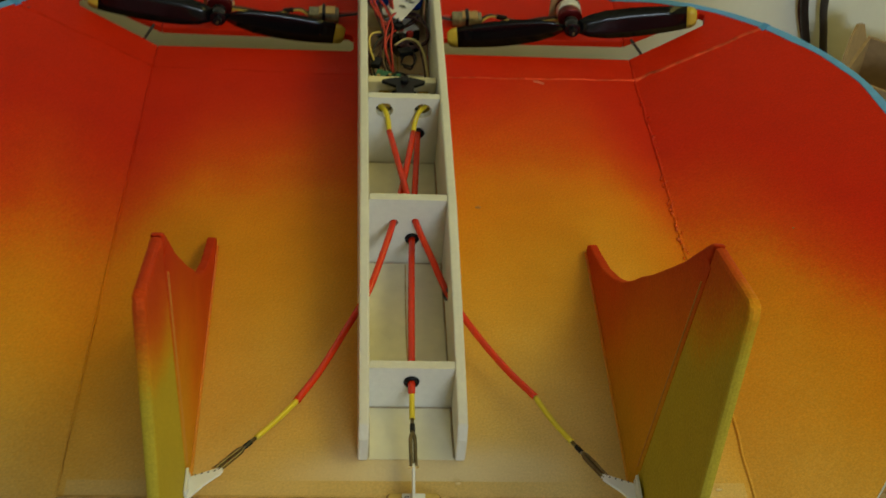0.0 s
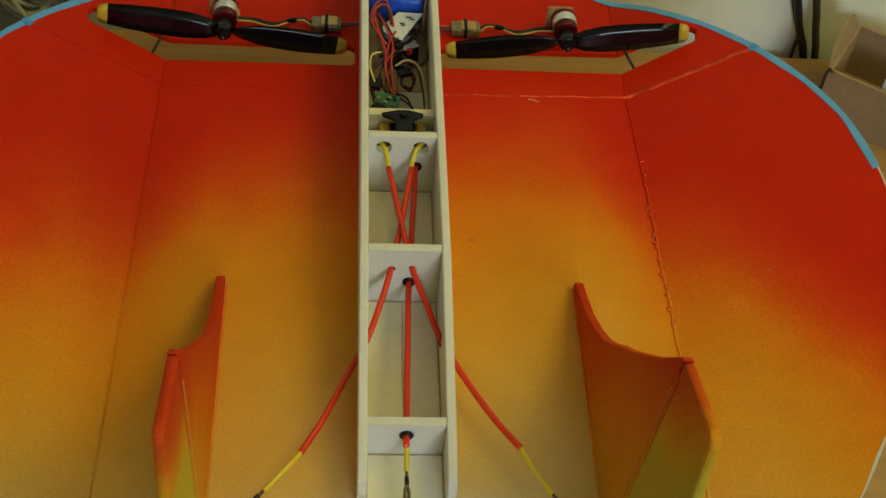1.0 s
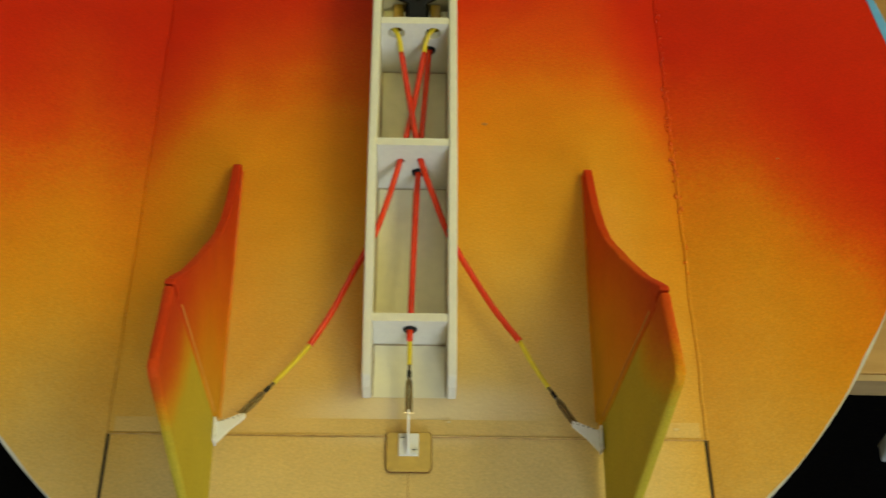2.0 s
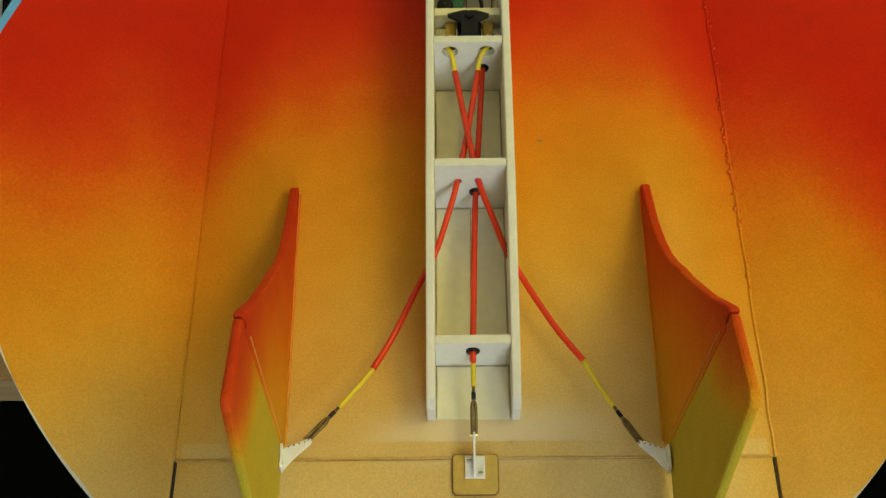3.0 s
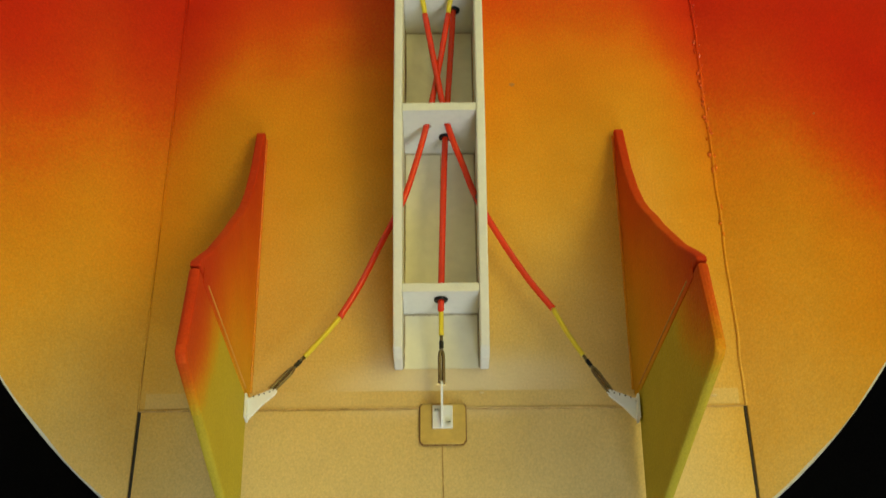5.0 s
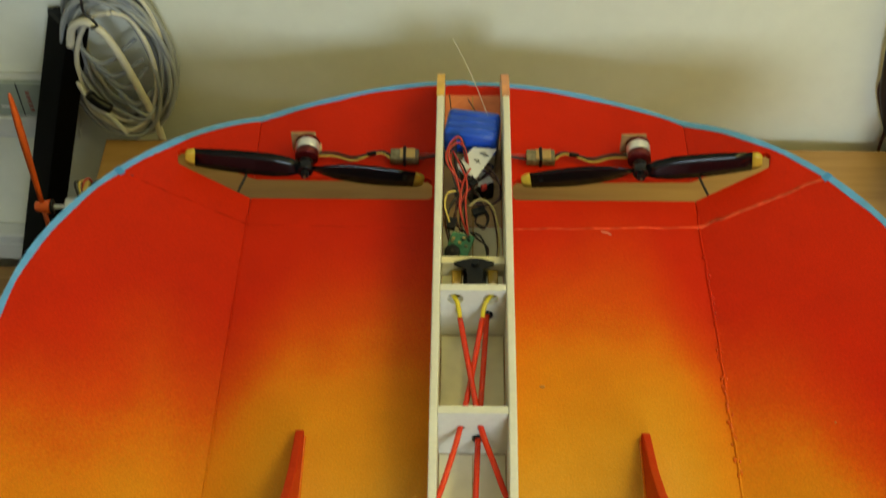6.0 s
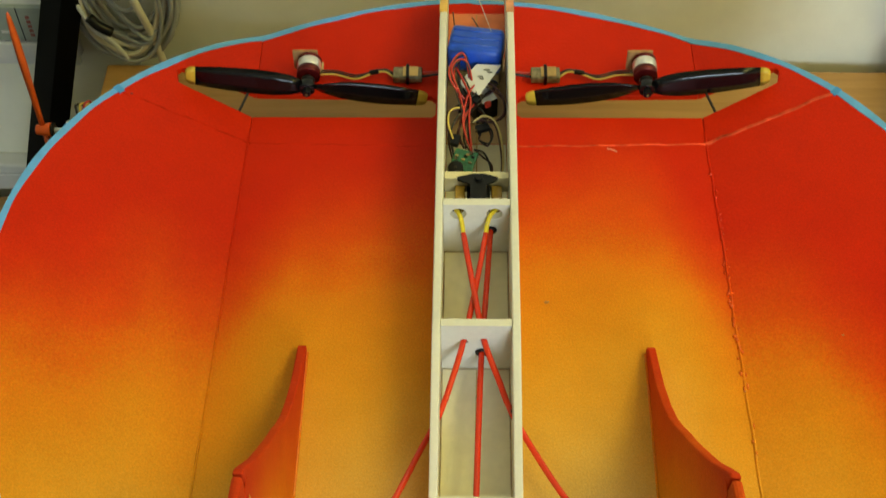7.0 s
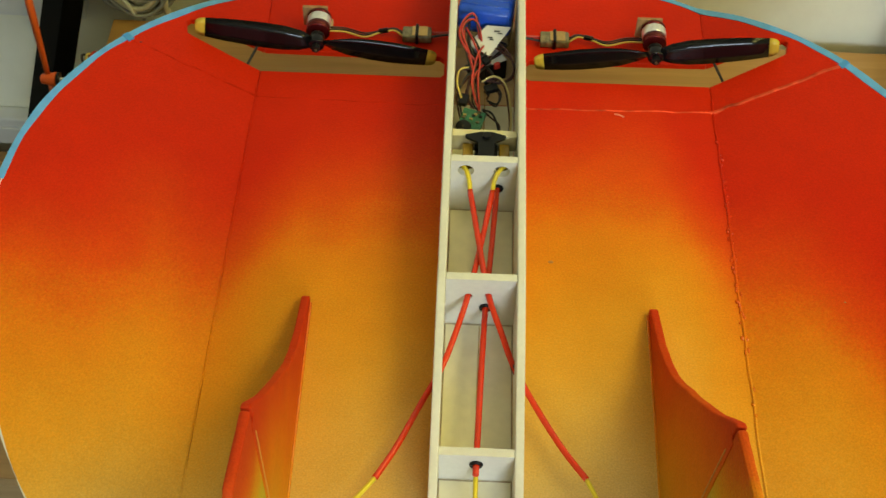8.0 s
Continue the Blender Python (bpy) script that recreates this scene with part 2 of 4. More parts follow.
def wood_material(name, dark, light):
    mat = material(name, light, 0.38, bump=0.1, bump_scale=200)
    nodes, links = mat.node_tree.nodes, mat.node_tree.links
    place = nodes.new("ShaderNodeNewGeometry").outputs["Position"]
    stretch = nodes.new("ShaderNodeMapping")
    stretch.inputs["Scale"].default_value = (3.0, 38.0, 38.0)
    tex = nodes.new("ShaderNodeTexNoise")
    tex.inputs["Scale"].default_value, tex.inputs["Detail"].default_value, tex.inputs["Distortion"].default_value = 2.5, 6, 0.6
    ramp = nodes.new("ShaderNodeValToRGB")
    ramp.color_ramp.elements[0].position, ramp.color_ramp.elements[0].color = 0.3, (*dark, 1)
    ramp.color_ramp.elements[1].position, ramp.color_ramp.elements[1].color = 0.7, (*light, 1)
    links.new(place, stretch.inputs["Vector"])
    links.new(stretch.outputs[0], tex.inputs["Vector"])
    links.new(tex.outputs["Fac"], ramp.inputs["Fac"])
    links.new(ramp.outputs["Color"], nodes["Principled BSDF"].inputs["Base Color"])
    return mat


DESK_WOOD = wood_material("beech_veneer", (0.36, 0.19, 0.055), (0.46, 0.26, 0.085))
DESK_EDGE = wood_material("beech_edge_band", (0.34, 0.22, 0.10), (0.42, 0.29, 0.14))


# ---- building helpers ----
def thing(name, at, label, category, group="", kind=""):
    ob = new(name)
    ob.location = at
    ob.empty_display_size = 0.02
    return tagged(ob, label, category, group, kind)


def part(name, bm, mat, parent=None, label="", smooth=False, bevel=0.0):
    """Links a bmesh, given in world places, as one mesh object under a thing or a part."""
    mesh = bpy.data.meshes.new(name)
    bmesh.ops.recalc_face_normals(bm, faces=bm.faces)
    bm.to_mesh(mesh)
    bm.free()
    mesh.materials.append(mat)
    for face in mesh.polygons:
        face.use_smooth = smooth
    ob = new(name, mesh)
    if parent is not None:
        ob.parent = parent
        ob.matrix_parent_inverse = Matrix.Translation(-parent.location)
    if bevel:
        mod = ob.modifiers.new("edge", "BEVEL")
        mod.width, mod.segments, mod.limit_method, mod.angle_limit = bevel, 2, "ANGLE", radians(40)
    return tagged(ob, label)


def fill_loop(bm, verts):
    """Fills a closed outline, concave ones too, with triangles."""
    edges = [bm.edges.new((verts[n], verts[(n + 1) % len(verts)])) for n in range(len(verts))]
    bmesh.ops.triangle_fill(bm, use_beauty=True, edges=edges)


def plate(points, thick, lift=None):
    """A sheet with the outline points (x, y), its top at height lift(x, y)."""
    lift = lift or (lambda x, y: 0.0)
    bm = bmesh.new()
    top = [bm.verts.new((x, y, lift(x, y))) for x, y in points]
    low = [bm.verts.new((x, y, lift(x, y) - thick)) for x, y in points]
    fill_loop(bm, top)
    fill_loop(bm, low)
    for n in range(len(points)):
        m = (n + 1) % len(points)
        bm.faces.new((top[n], low[n], low[m], top[m]))
    return bm


def upright(points, x, thick, lean=0.0):
    """A sheet in the y-z plane with the outline points (y, z), from x to x + thick, leaning by lean per metre of height."""
    bm = bmesh.new()
    a = [bm.verts.new((x + lean * z, y, z)) for y, z in points]
    b = [bm.verts.new((x + thick + lean * z, y, z)) for y, z in points]
    fill_loop(bm, a)
    fill_loop(bm, b)
    for n in range(len(points)):
        m = (n + 1) % len(points)
        bm.faces.new((a[n], b[n], b[m], a[m]))
    return bm


def slab(x0, y0, z0, x1, y1, z1, m=None, cut=0.0):
    bm = bmesh.new()
    bmesh.ops.create_cube(bm, size=1)
    for v in bm.verts:
        v.co = Vector(((x0 + x1) / 2 + v.co.x * (x1 - x0), (y0 + y1) / 2 + v.co.y * (y1 - y0), (z0 + z1) / 2 + v.co.z * (z1 - z0)))
    if cut:
        bmesh.ops.bevel(bm, geom=bm.edges[:], offset=cut, segments=2, affect="EDGES", profile=0.5)
    if m is not None:
        bm.transform(m)
    return bm


def disc(centre, axis, radius, length, sides=24, tip=None, cut=0.0):
    """A round bar of that length about centre, along axis."""
    bm = bmesh.new()
    bmesh.ops.create_cone(bm, cap_ends=True, segments=sides, radius1=radius, radius2=radius if tip is None else tip, depth=length)
    if cut:
        rims = [e for e in bm.edges if len(e.link_faces) == 2 and max(len(f.verts) for f in e.link_faces) > 4]
        bmesh.ops.bevel(bm, geom=rims, offset=cut, segments=2, affect="EDGES", profile=0.5)
    bm.transform(Matrix.Translation(centre) @ Vector(axis).to_track_quat("Z", "Y").to_matrix().to_4x4())
    return bm


def smooth_path(points, steps=8):
    """A Catmull-Rom curve through the points."""
    pts = [Vector(p) for p in points]
    pts = [2 * pts[0] - pts[1]] + pts + [2 * pts[-1] - pts[-2]]
    out = []
    for n in range(1, len(pts) - 2):
        a, b, c, d = pts[n - 1:n + 3]
        for k in range(steps):
            t = k / steps
            out.append(0.5 * ((2 * b) + (c - a) * t + (2 * a - 5 * b + 4 * c - d) * t * t + (3 * b - a - 3 * c + d) * t ** 3))
    return out + [pts[-2]]


def rod(points, radius, sides=8, steps=8, into=None):
    """A round cord or tube along a smooth line through the points."""
    bm = into or bmesh.new()
    line = smooth_path(points, steps) if steps > 1 else [Vector(p) for p in points]
    rings, side = [], None
    for n, p in enumerate(line):
        way = (line[min(n + 1, len(line) - 1)] - line[max(n - 1, 0)]).normalized()
        if side is None:
            side = way.orthogonal().normalized()
        side = (side - way * side.dot(way)).normalized()
        other = way.cross(side)
        rings.append([bm.verts.new(p + radius * (math.cos(a) * side + math.sin(a) * other)) for a in (2 * math.pi * k / sides for k in range(sides))])
    for a, b in zip(rings, rings[1:]):
        for k in range(sides):
            bm.faces.new((a[k], a[(k + 1) % sides], b[(k + 1) % sides], b[k]))
    bm.faces.new(rings[0][::-1])
    bm.faces.new(rings[-1])
    return bm


# ---- the room ----
TURN = radians(-1.8)
ROOM = Matrix.Translation((0, 0.638, 0)) @ Matrix.Rotation(TURN, 4, "Z")
DESK = Matrix.Translation((0, 0.6453, 0)) @ Matrix.Rotation(TURN + radians(1.1), 4, "Z")
DESK_Z, FLOOR_Z, CEIL_Z = -0.15, -0.90, 1.75
BACK = 0.036


def setting(name, bm, mat, label, category, bevel=0.0):
    return tagged(part(name, bm, mat, None, "", False, bevel), label, category, kind="structure")


setting("wall_back", slab(-1.9, BACK, FLOOR_Z, 1.9, BACK + 0.1, CEIL_Z, ROOM), WALL_PAINT, "cream painted wall behind the desk", "wall")


# side walls out of view, added to close the room and bounce light
setting("wall_side", slab(-2.0, -3.4, FLOOR_Z, -1.9, BACK + 0.1, CEIL_Z, ROOM), BOUNCE_WALL, "unseen side wall, tan tone set for bounced light", "wall")
setting("wall_far_side", slab(1.66, -3.4, FLOOR_Z, 1.76, BACK + 0.1, CEIL_Z, ROOM), BOUNCE_WALL, "unseen side wall, tan tone set for bounced light", "wall")


WIN_X0, WIN_X1, WIN_Z0, WIN_Z1 = 0.26, 1.12, 0.68, 1.60


def window_wall():
    """The wall with the window: four slabs round a real opening."""
    bm = bmesh.new()
    mesh = bpy.data.meshes.new("rest")
    for x0, z0, x1, z1 in ((-1.9, FLOOR_Z, WIN_X0, CEIL_Z), (WIN_X1, FLOOR_Z, 1.9, CEIL_Z), (WIN_X0, FLOOR_Z, WIN_X1, WIN_Z0), (WIN_X0, WIN_Z1, WIN_X1, CEIL_Z)):
        piece = slab(x0, -3.4, z0, x1, -3.3, z1, ROOM)
        piece.to_mesh(mesh)
        piece.free()
        bm.from_mesh(mesh)
    bpy.data.meshes.remove(mesh)
    return bm


setting("wall_front", window_wall(), BOUNCE_WALL, "unseen wall with a window opening, tone set for bounced light", "wall")
setting("floor", slab(-2.0, -3.4, FLOOR_Z - 0.1, 2.0, BACK + 0.1, FLOOR_Z, ROOM), CARPET, "dark carpeted floor under the desk", "floor")
# ceiling out of view, added to close the room; its tone sets the fill
setting("ceiling", slab(-2.0, -3.4, CEIL_Z, 2.0, BACK + 0.1, CEIL_Z + 0.1, ROOM), CEILING_PAINT, "unseen off-white ceiling, tone set for bounced light", "ceiling")


def desk():
    ob = thing("desk", (0.3, 0.4, FLOOR_Z), "beech veneered desk pushed close to the wall", "desk")
    part("desktop", slab(-0.380, -0.525, DESK_Z - 0.028, 1.25, 0.0, DESK_Z, DESK), DESK_WOOD, ob, bevel=0.002)
    part("edge_band", slab(-0.380, -0.531, DESK_Z - 0.028, 1.25, -0.5255, DESK_Z - 0.001, DESK), DESK_EDGE, ob, "paler edge band")
    for x in (-0.35, 1.20):
        part("side_panel", slab(x, -0.50, FLOOR_Z, x + 0.025, -0.02, DESK_Z - 0.0285, DESK), DESK_WOOD, ob)
    part("back_panel", slab(-0.324, -0.06, FLOOR_Z + 0.3, 1.199, -0.042, DESK_Z - 0.0285, DESK), DESK_WOOD, ob)
    return ob


desk()


# ---- the foam model aircraft ----
CY, R, SHEET = 0.217, 0.3605, 0.006
DIHEDRAL_RIGHT, DIHEDRAL_LEFT = 0.40, 0.39
FOLD_TAIL, FOLD_NOSE = 0.1975, 0.188


def fold(y):
    """Half the width of the flat middle panel at y."""
    return FOLD_TAIL + (FOLD_NOSE - FOLD_TAIL) * (y + 0.07) / 0.59


def wing_z(x, y):
    return max(0.0, (abs(x) - fold(y)) * (DIHEDRAL_RIGHT if x > 0 else DIHEDRAL_LEFT))


def rim(angle, r=R):
    """A point of the round outline; 0 is the nose, positive to the right."""
    turn = abs((angle + math.pi) % (2 * math.pi) - math.pi)
    r += 0.004 if angle < 0 and turn < 2.0 else 0.0015 if turn < 1.6 else 0.0
    r += float(np.interp(turn, (0.0, 0.35, 0.65, 1.25, 1.7, 2.1, 3.2), (0.0, -0.001, 0.005, 0.006, -0.001, -0.006, -0.0085)))
    flat, y = r * math.sin(angle), CY + r * math.cos(angle)
    # the tilt of the outer panels shortens their width
    over = abs(flat) - fold(y)
    if over > 0:
        slope = DIHEDRAL_RIGHT if flat > 0 else DIHEDRAL_LEFT
        flat = math.copysign(fold(y) + over / math.sqrt(1 + slope * slope), flat)
    return flat, y


def rim_angle_at_fold(nose):
    a = 0.55 if nose else 2.55
    for _ in range(40):
        x, y = rim(a)
        a += (fold(y) - x) / R * (1 if nose else -1)
    return a


A_NOSE, A_TAIL = rim_angle_at_fold(True), rim_angle_at_fold(False)
HINGE_Y = -0.0065
SLOT_Y0, SLOT_Y1, SLOT_IN, SLOT_TIP = 0.4365, 0.4565, 0.0345, 0.2510

aircraft = thing("model_aircraft", (0, 0.2, DESK_Z), "round foam model aircraft airbrushed red to yellow, blue edge tape", "model aircraft")


def arc(a0, a1, count, sign=1, r=R):
    return [rim(sign * (a0 + (a1 - a0) * n / count), r) for n in range(count + 1)]


# the flat middle panel, its slots open towards the folds
def middle_outline():
    pts = arc(-A_NOSE, A_NOSE, 28)
    for s in (1, -1):
        side = [(s * (fold(SLOT_Y1) - 0.0003), SLOT_Y1 + 0.006), (s * (SLOT_IN + 0.004), SLOT_Y1 + 0.004), (s * SLOT_IN, SLOT_Y1), (s * SLOT_IN, SLOT_Y0 + 0.003), (s * (SLOT_IN + 0.003), SLOT_Y0), (s * (fold(SLOT_Y0) - 0.0003), SLOT_Y0), (s * (fold(HINGE_Y) - 0.0003), HINGE_Y)]
        pts += side if s > 0 else side[::-1]
    return pts


part("middle_panel", plate(middle_outline(), SHEET), WING, aircraft, bevel=0.0008)

for s in (1, -1):
    pts = arc(A_NOSE, A_TAIL, 64, s)
    pts += [(s * fold(SLOT_Y0), SLOT_Y0), (s * (SLOT_TIP - 0.006), 0.4525), (s * (SLOT_TIP - 0.001), 0.4545), (s * SLOT_TIP, 0.458), (s * (SLOT_TIP + 0.0015), 0.4665), (s * (SLOT_TIP - 0.001), 0.4705), (s * (SLOT_TIP - 0.008), 0.4720), (s * fold(SLOT_Y1), SLOT_Y1 + 0.006)]
    part("outer_panel", plate(pts, SHEET, wing_z), WING, aircraft, bevel=0.0008)

# the elevator between its two cuts
A_ELEV = A_TAIL + 0.006
pts = [(-fold(HINGE_Y) + 0.0022, HINGE_Y - 0.0003), (fold(HINGE_Y) - 0.0022, HINGE_Y - 0.0003)] + arc(A_ELEV, 2 * math.pi - A_ELEV, 28)
elevator = part("elevator", plate(pts, SHEET, lambda x, y: -0.0004), WING, aircraft, "pale cream hinged elevator", bevel=0.0005)
part("hinge_tape", plate([(-0.192, HINGE_Y + 0.0012), (0.192, HINGE_Y + 0.0012), (0.192, HINGE_Y + 0.012), (-0.192, HINGE_Y + 0.012)], 0.0003, lambda x, y: 0.0002), airbrushed_paint("clear_hinge_tape", (1.0, 1.05, 0.0), -0.006, [(-0.12, CREAM), (0.02, PALE), (0.12, AMBER), (0.26, ORANGE)], 0.28, gloss=0.35), elevator, "clear glossy hinge tape")
part("hinge_crease", rod([(-0.195, HINGE_Y - 0.0006, 0.0006), (-0.06, HINGE_Y - 0.0002, 0.0007), (0.08, HINGE_Y - 0.001, 0.0007), (0.195, HINGE_Y - 0.0006, 0.0006)], 0.0004, 5), SEAM, elevator)
part("centre_crease", rod([(0.0, HINGE_Y - 0.026, -0.0002), (0.0006, -0.09, -0.0002), (0.0, -0.141, -0.0002)], 0.0004, 5), SEAM, elevator)


def edge_strip(a0, a1, count, inner, outer, up, low):
    """A strip wrapped round the rim of the wing."""
    bm = bmesh.new()
    rows = []
    for n in range(count + 1):
        a = a0 + (a1 - a0) * n / count
        ragged = 0.0006 * math.sin(17 * a) + 0.0004 * math.sin(41 * a)
        ring = []
        for r, dz in ((R - inner + ragged, up), (R + outer, up), (R + outer, -low), (R - inner, -low)):
            x, y = rim(a, r)
            ring.append(bm.verts.new((x, y, wing_z(x, y) + dz)))
        rows.append(ring)
    for p, q in zip(rows, rows[1:]):
        for k in range(4):
            bm.faces.new((p[k], p[(k + 1) % 4], q[(k + 1) % 4], q[k]))
    bm.faces.new(rows[0])
    bm.faces.new(rows[-1][::-1])
    return bm


part("edge_tape", edge_strip(-1.46, 1.42, 120, 0.0042, 0.0008, 0.0006, SHEET + 0.0006), TAPE, aircraft, "pale blue edge tape")
for a0, a1 in ((1.42, A_TAIL), (2 * math.pi - A_TAIL, 2 * math.pi - 1.46), (A_ELEV + 0.002, 2 * math.pi - A_ELEV - 0.002)):
    part("foam_edge", edge_strip(a0, a1, 50, 0.0009, 0.0003, 0.0002, SHEET + 0.0002), EDGE_FOAM, aircraft, "bare white foam edge")
for a in (0.955, -0.955):
    part("tape_end", edge_strip(a - 0.008, a + 0.008, 2, 0.0062, 0.0012, 0.0011, SHEET + 0.0011), TAPE_DARK, aircraft, "darker overlapping tape end")


# seams, creases and scratches that lie on the wing
def on_wing(points, radius, lift=0.0002):
    return rod([(x, y, wing_z(x, y) + lift) for x, y in points], radius, 6, 6)


rng = random.Random(4)


def wobbly(p, q, count, amount):
    return [(p[0] + (q[0] - p[0]) * n / count + rng.uniform(-amount, amount), p[1] + (q[1] - p[1]) * n / count + rng.uniform(-amount, amount)) for n in range(count + 1)]


GLUE_EDGE = airbrushed_paint("painted_glue", (1.0, 1.05, 0.0), 0.035, [(-0.12, PALE), (0.02, AMBER), (0.16, ORANGE), (0.30, SCARLET), (0.42, RED)], 0.15, gloss=0.5)
for s in (1, -1):
    part("fold_seam", on_wing(wobbly((s * fold(HINGE_Y), HINGE_Y), (s * fold(0.42), 0.42), 26, 0.0006 if s > 0 else 0.0004), 0.0011 if s > 0 else 0.0007), WING, aircraft, "painted glue line along the fold")
    part("front_seam", on_wing(wobbly((s * 0.033, 0.404), (s * 0.187, 0.4065), 16, 0.0007), 0.0017 if s > 0 else 0.0012, -0.0013 if s > 0 else -0.0010), SCRATCH if s > 0 else FAINT, aircraft, "pale seam across the nose")
    part("front_seam", on_wing(wobbly((s * 0.188, 0.407), (s * 0.290, 0.4275), 14, 0.0009), 0.0022 if s > 0 else 0.0012, -0.0012 if s > 0 else -0.0009), SCRATCH if s > 0 else FAINT, aircraft, "pale seam across the nose")
    part("slot_brace", rod([(s * 0.1945, 0.466, 0.001), (s * 0.2015, 0.4385, 0.001)], 0.0012, 8, 1), CARBON, aircraft, "thin carbon brace across the propeller slot")
    part("elevator_cut", on_wing([(s * (fold(HINGE_Y) - 0.0012), HINGE_Y), (s * (fold(-0.04) - 0.0012), -0.04), (s * (fold(-0.07) - 0.0012), -0.0725)], 0.0009, -0.0008), DARK_GAP, aircraft)
for n in range(46):
    y = 0.10 + 0.19 * rng.random() + 0.09 * rng.random()
    bead = bmesh.new()
    bmesh.ops.create_icosphere(bead, subdivisions=1, radius=1)
    rx, ry = rng.uniform(0.0007, 0.0018), rng.uniform(0.0009, 0.0030)
    bead.transform(Matrix.Translation((fold(y) + rng.uniform(-0.002, 0.002), y, 0.0006)) @ Matrix.Diagonal((rx, ry, 0.0013, 1)))
    part("glue_bead", bead, GLUE_EDGE, aircraft, smooth=True)
for x, y, rx in ((0.0533, 0.2466, 0.0022), (-0.283, 0.428, 0.0018), (0.262, 0.20, 0.0012)):
    dot = bmesh.new()
    bmesh.ops.create_icosphere(dot, subdivisions=2, radius=1)
    dot.transform(Matrix.Translation((x, y, wing_z(x, y))) @ Matrix.Diagonal((rx, rx * 0.6, 0.0004, 1)))
    part("dent", dot, material("dent_mark", (0.40, 0.16, 0.03) if y < 0.3 else (0.22, 0.012, 0.006), 0.7), aircraft, smooth=True)

for x, y, rx, ry in ((0.166, 0.004, 0.0030, 0.0013), (0.176, 0.0005, 0.0022, 0.0010), (0.150, -0.003, 0.0016, 0.0010), (-0.1245, 0.010, 0.0014, 0.0022), (-0.1245, 0.052, 0.0010, 0.0016), (-0.1248, 0.118, 0.0009, 0.0018), (0.026, 0.004, 0.0018, 0.0008)):
    bead = bmesh.new()
    bmesh.ops.create_icosphere(bead, subdivisions=2, radius=1)
    bead.transform(Matrix.Translation((x, y, 0.0008)) @ Matrix.Diagonal((rx, ry, 0.0009, 1)))
    part("glue_bead", bead, CLEAR_GLUE, aircraft, "shiny bead of clear glue", smooth=True)

for n in range(22):
    y = 0.004 + 0.19 * rng.random()
    bead = bmesh.new()
    bmesh.ops.create_icosphere(bead, subdivisions=1, radius=1)
    bead.transform(Matrix.Translation((-0.1240, y, 0.0011)) @ Matrix.Diagonal((0.0009, rng.uniform(0.001, 0.003), 0.0009, 1)))
    part("glue_bead", bead, GLUE_EDGE, aircraft, smooth=True)

part("scratch", on_wing([(0.1075, 0.4012), (0.1115, 0.4004), (0.1155, 0.3982)], 0.0008), material("bare_scratch", (0.70, 0.22, 0.12), 0.6, grain=0.2, scale=300, gloss=0.1), aircraft, "pale scratch in the paint")

# ---- fuselage box ----
SIDE_IN, SIDE_T = 0.025, 0.006
TOPS = [(0.020, 0.004), (0.0205, 0.018), (0.025, 0.0265), (0.038, 0.0305), (0.06, 0.035), (0.12, 0.046), (0.187, 0.0562), (0.26, 0.058), (0.40, 0.058), (0.49, 0.056), (0.525, 0.050), (0.548, 0.040), (0.562, 0.026), (0.571, 0.004)]
for s in (1, -1):
    box_side = part("box_side", upright([(y, z) for y, z in TOPS] + [(0.571, 0.0003), (0.020, 0.0003)], SIDE_IN if s > 0 else -SIDE_IN - SIDE_T, SIDE_T), FOAM, aircraft, "white foam side of the equipment box", bevel=0.0012)
    nose_tops = [(y, z + 0.0004) for y, z in TOPS if y > 0.5]
    part("nose_paint", upright([(0.508, 0.0540)] + nose_tops + [(y - 0.002, z - 0.002) for y, z in nose_tops[::-1]] + [(0.508, 0.051)], (SIDE_IN if s > 0 else -SIDE_IN - SIDE_T) - 0.0003, SIDE_T + 0.0006), material("yellow_overspray", (0.70, 0.42, 0.08), 0.5, grain=0.2, scale=60) if s < 0 else material("orange_overspray", (0.68, 0.30, 0.14), 0.5, grain=0.2, scale=60), box_side, "overspray on the nose")
part("box_floor", plate([(-0.0247, 0.021), (0.0247, 0.021), (0.0247, 0.405), (-0.0247, 0.405)], 0.0004, lambda x, y: 0.0007), FOAM_FLOOR, aircraft, "white foam floor with dried glue")
part("box_floor", plate([(-0.0247, 0.406), (0.0247, 0.406), (0.0247, 0.505), (-0.0247, 0.505)], 0.0004, lambda x, y: 0.0007), material("tan_box_floor", (0.62, 0.42, 0.22), 0.5, grain=0.1, scale=60, blotch=0.12), aircraft, "tan stained floor of the battery bay")
part("nose_floor", plate([(-0.0247, 0.506), (0.0247, 0.506), (0.0247, 0.562), (-0.0247, 0.562)], 0.0004, lambda x, y: 0.0007), material("orange_overspray_floor", (0.70, 0.22, 0.10), 0.6, grain=0.1, scale=60, blotch=0.2, gloss=0.1), aircraft, "orange overspray on the nose floor")
part("floor_seam", rod([(0.0005, 0.07, 0.0008), (-0.0003, 0.12, 0.0008), (0.0006, 0.185, 0.0008)], 0.0004, 5), SEAM, aircraft)
part("floor_seam", rod([(0.0, 0.34, 0.0008), (0.0006, 0.43, 0.0008), (0.0, 0.56, 0.0006)], 0.0005, 5), SEAM, aircraft)

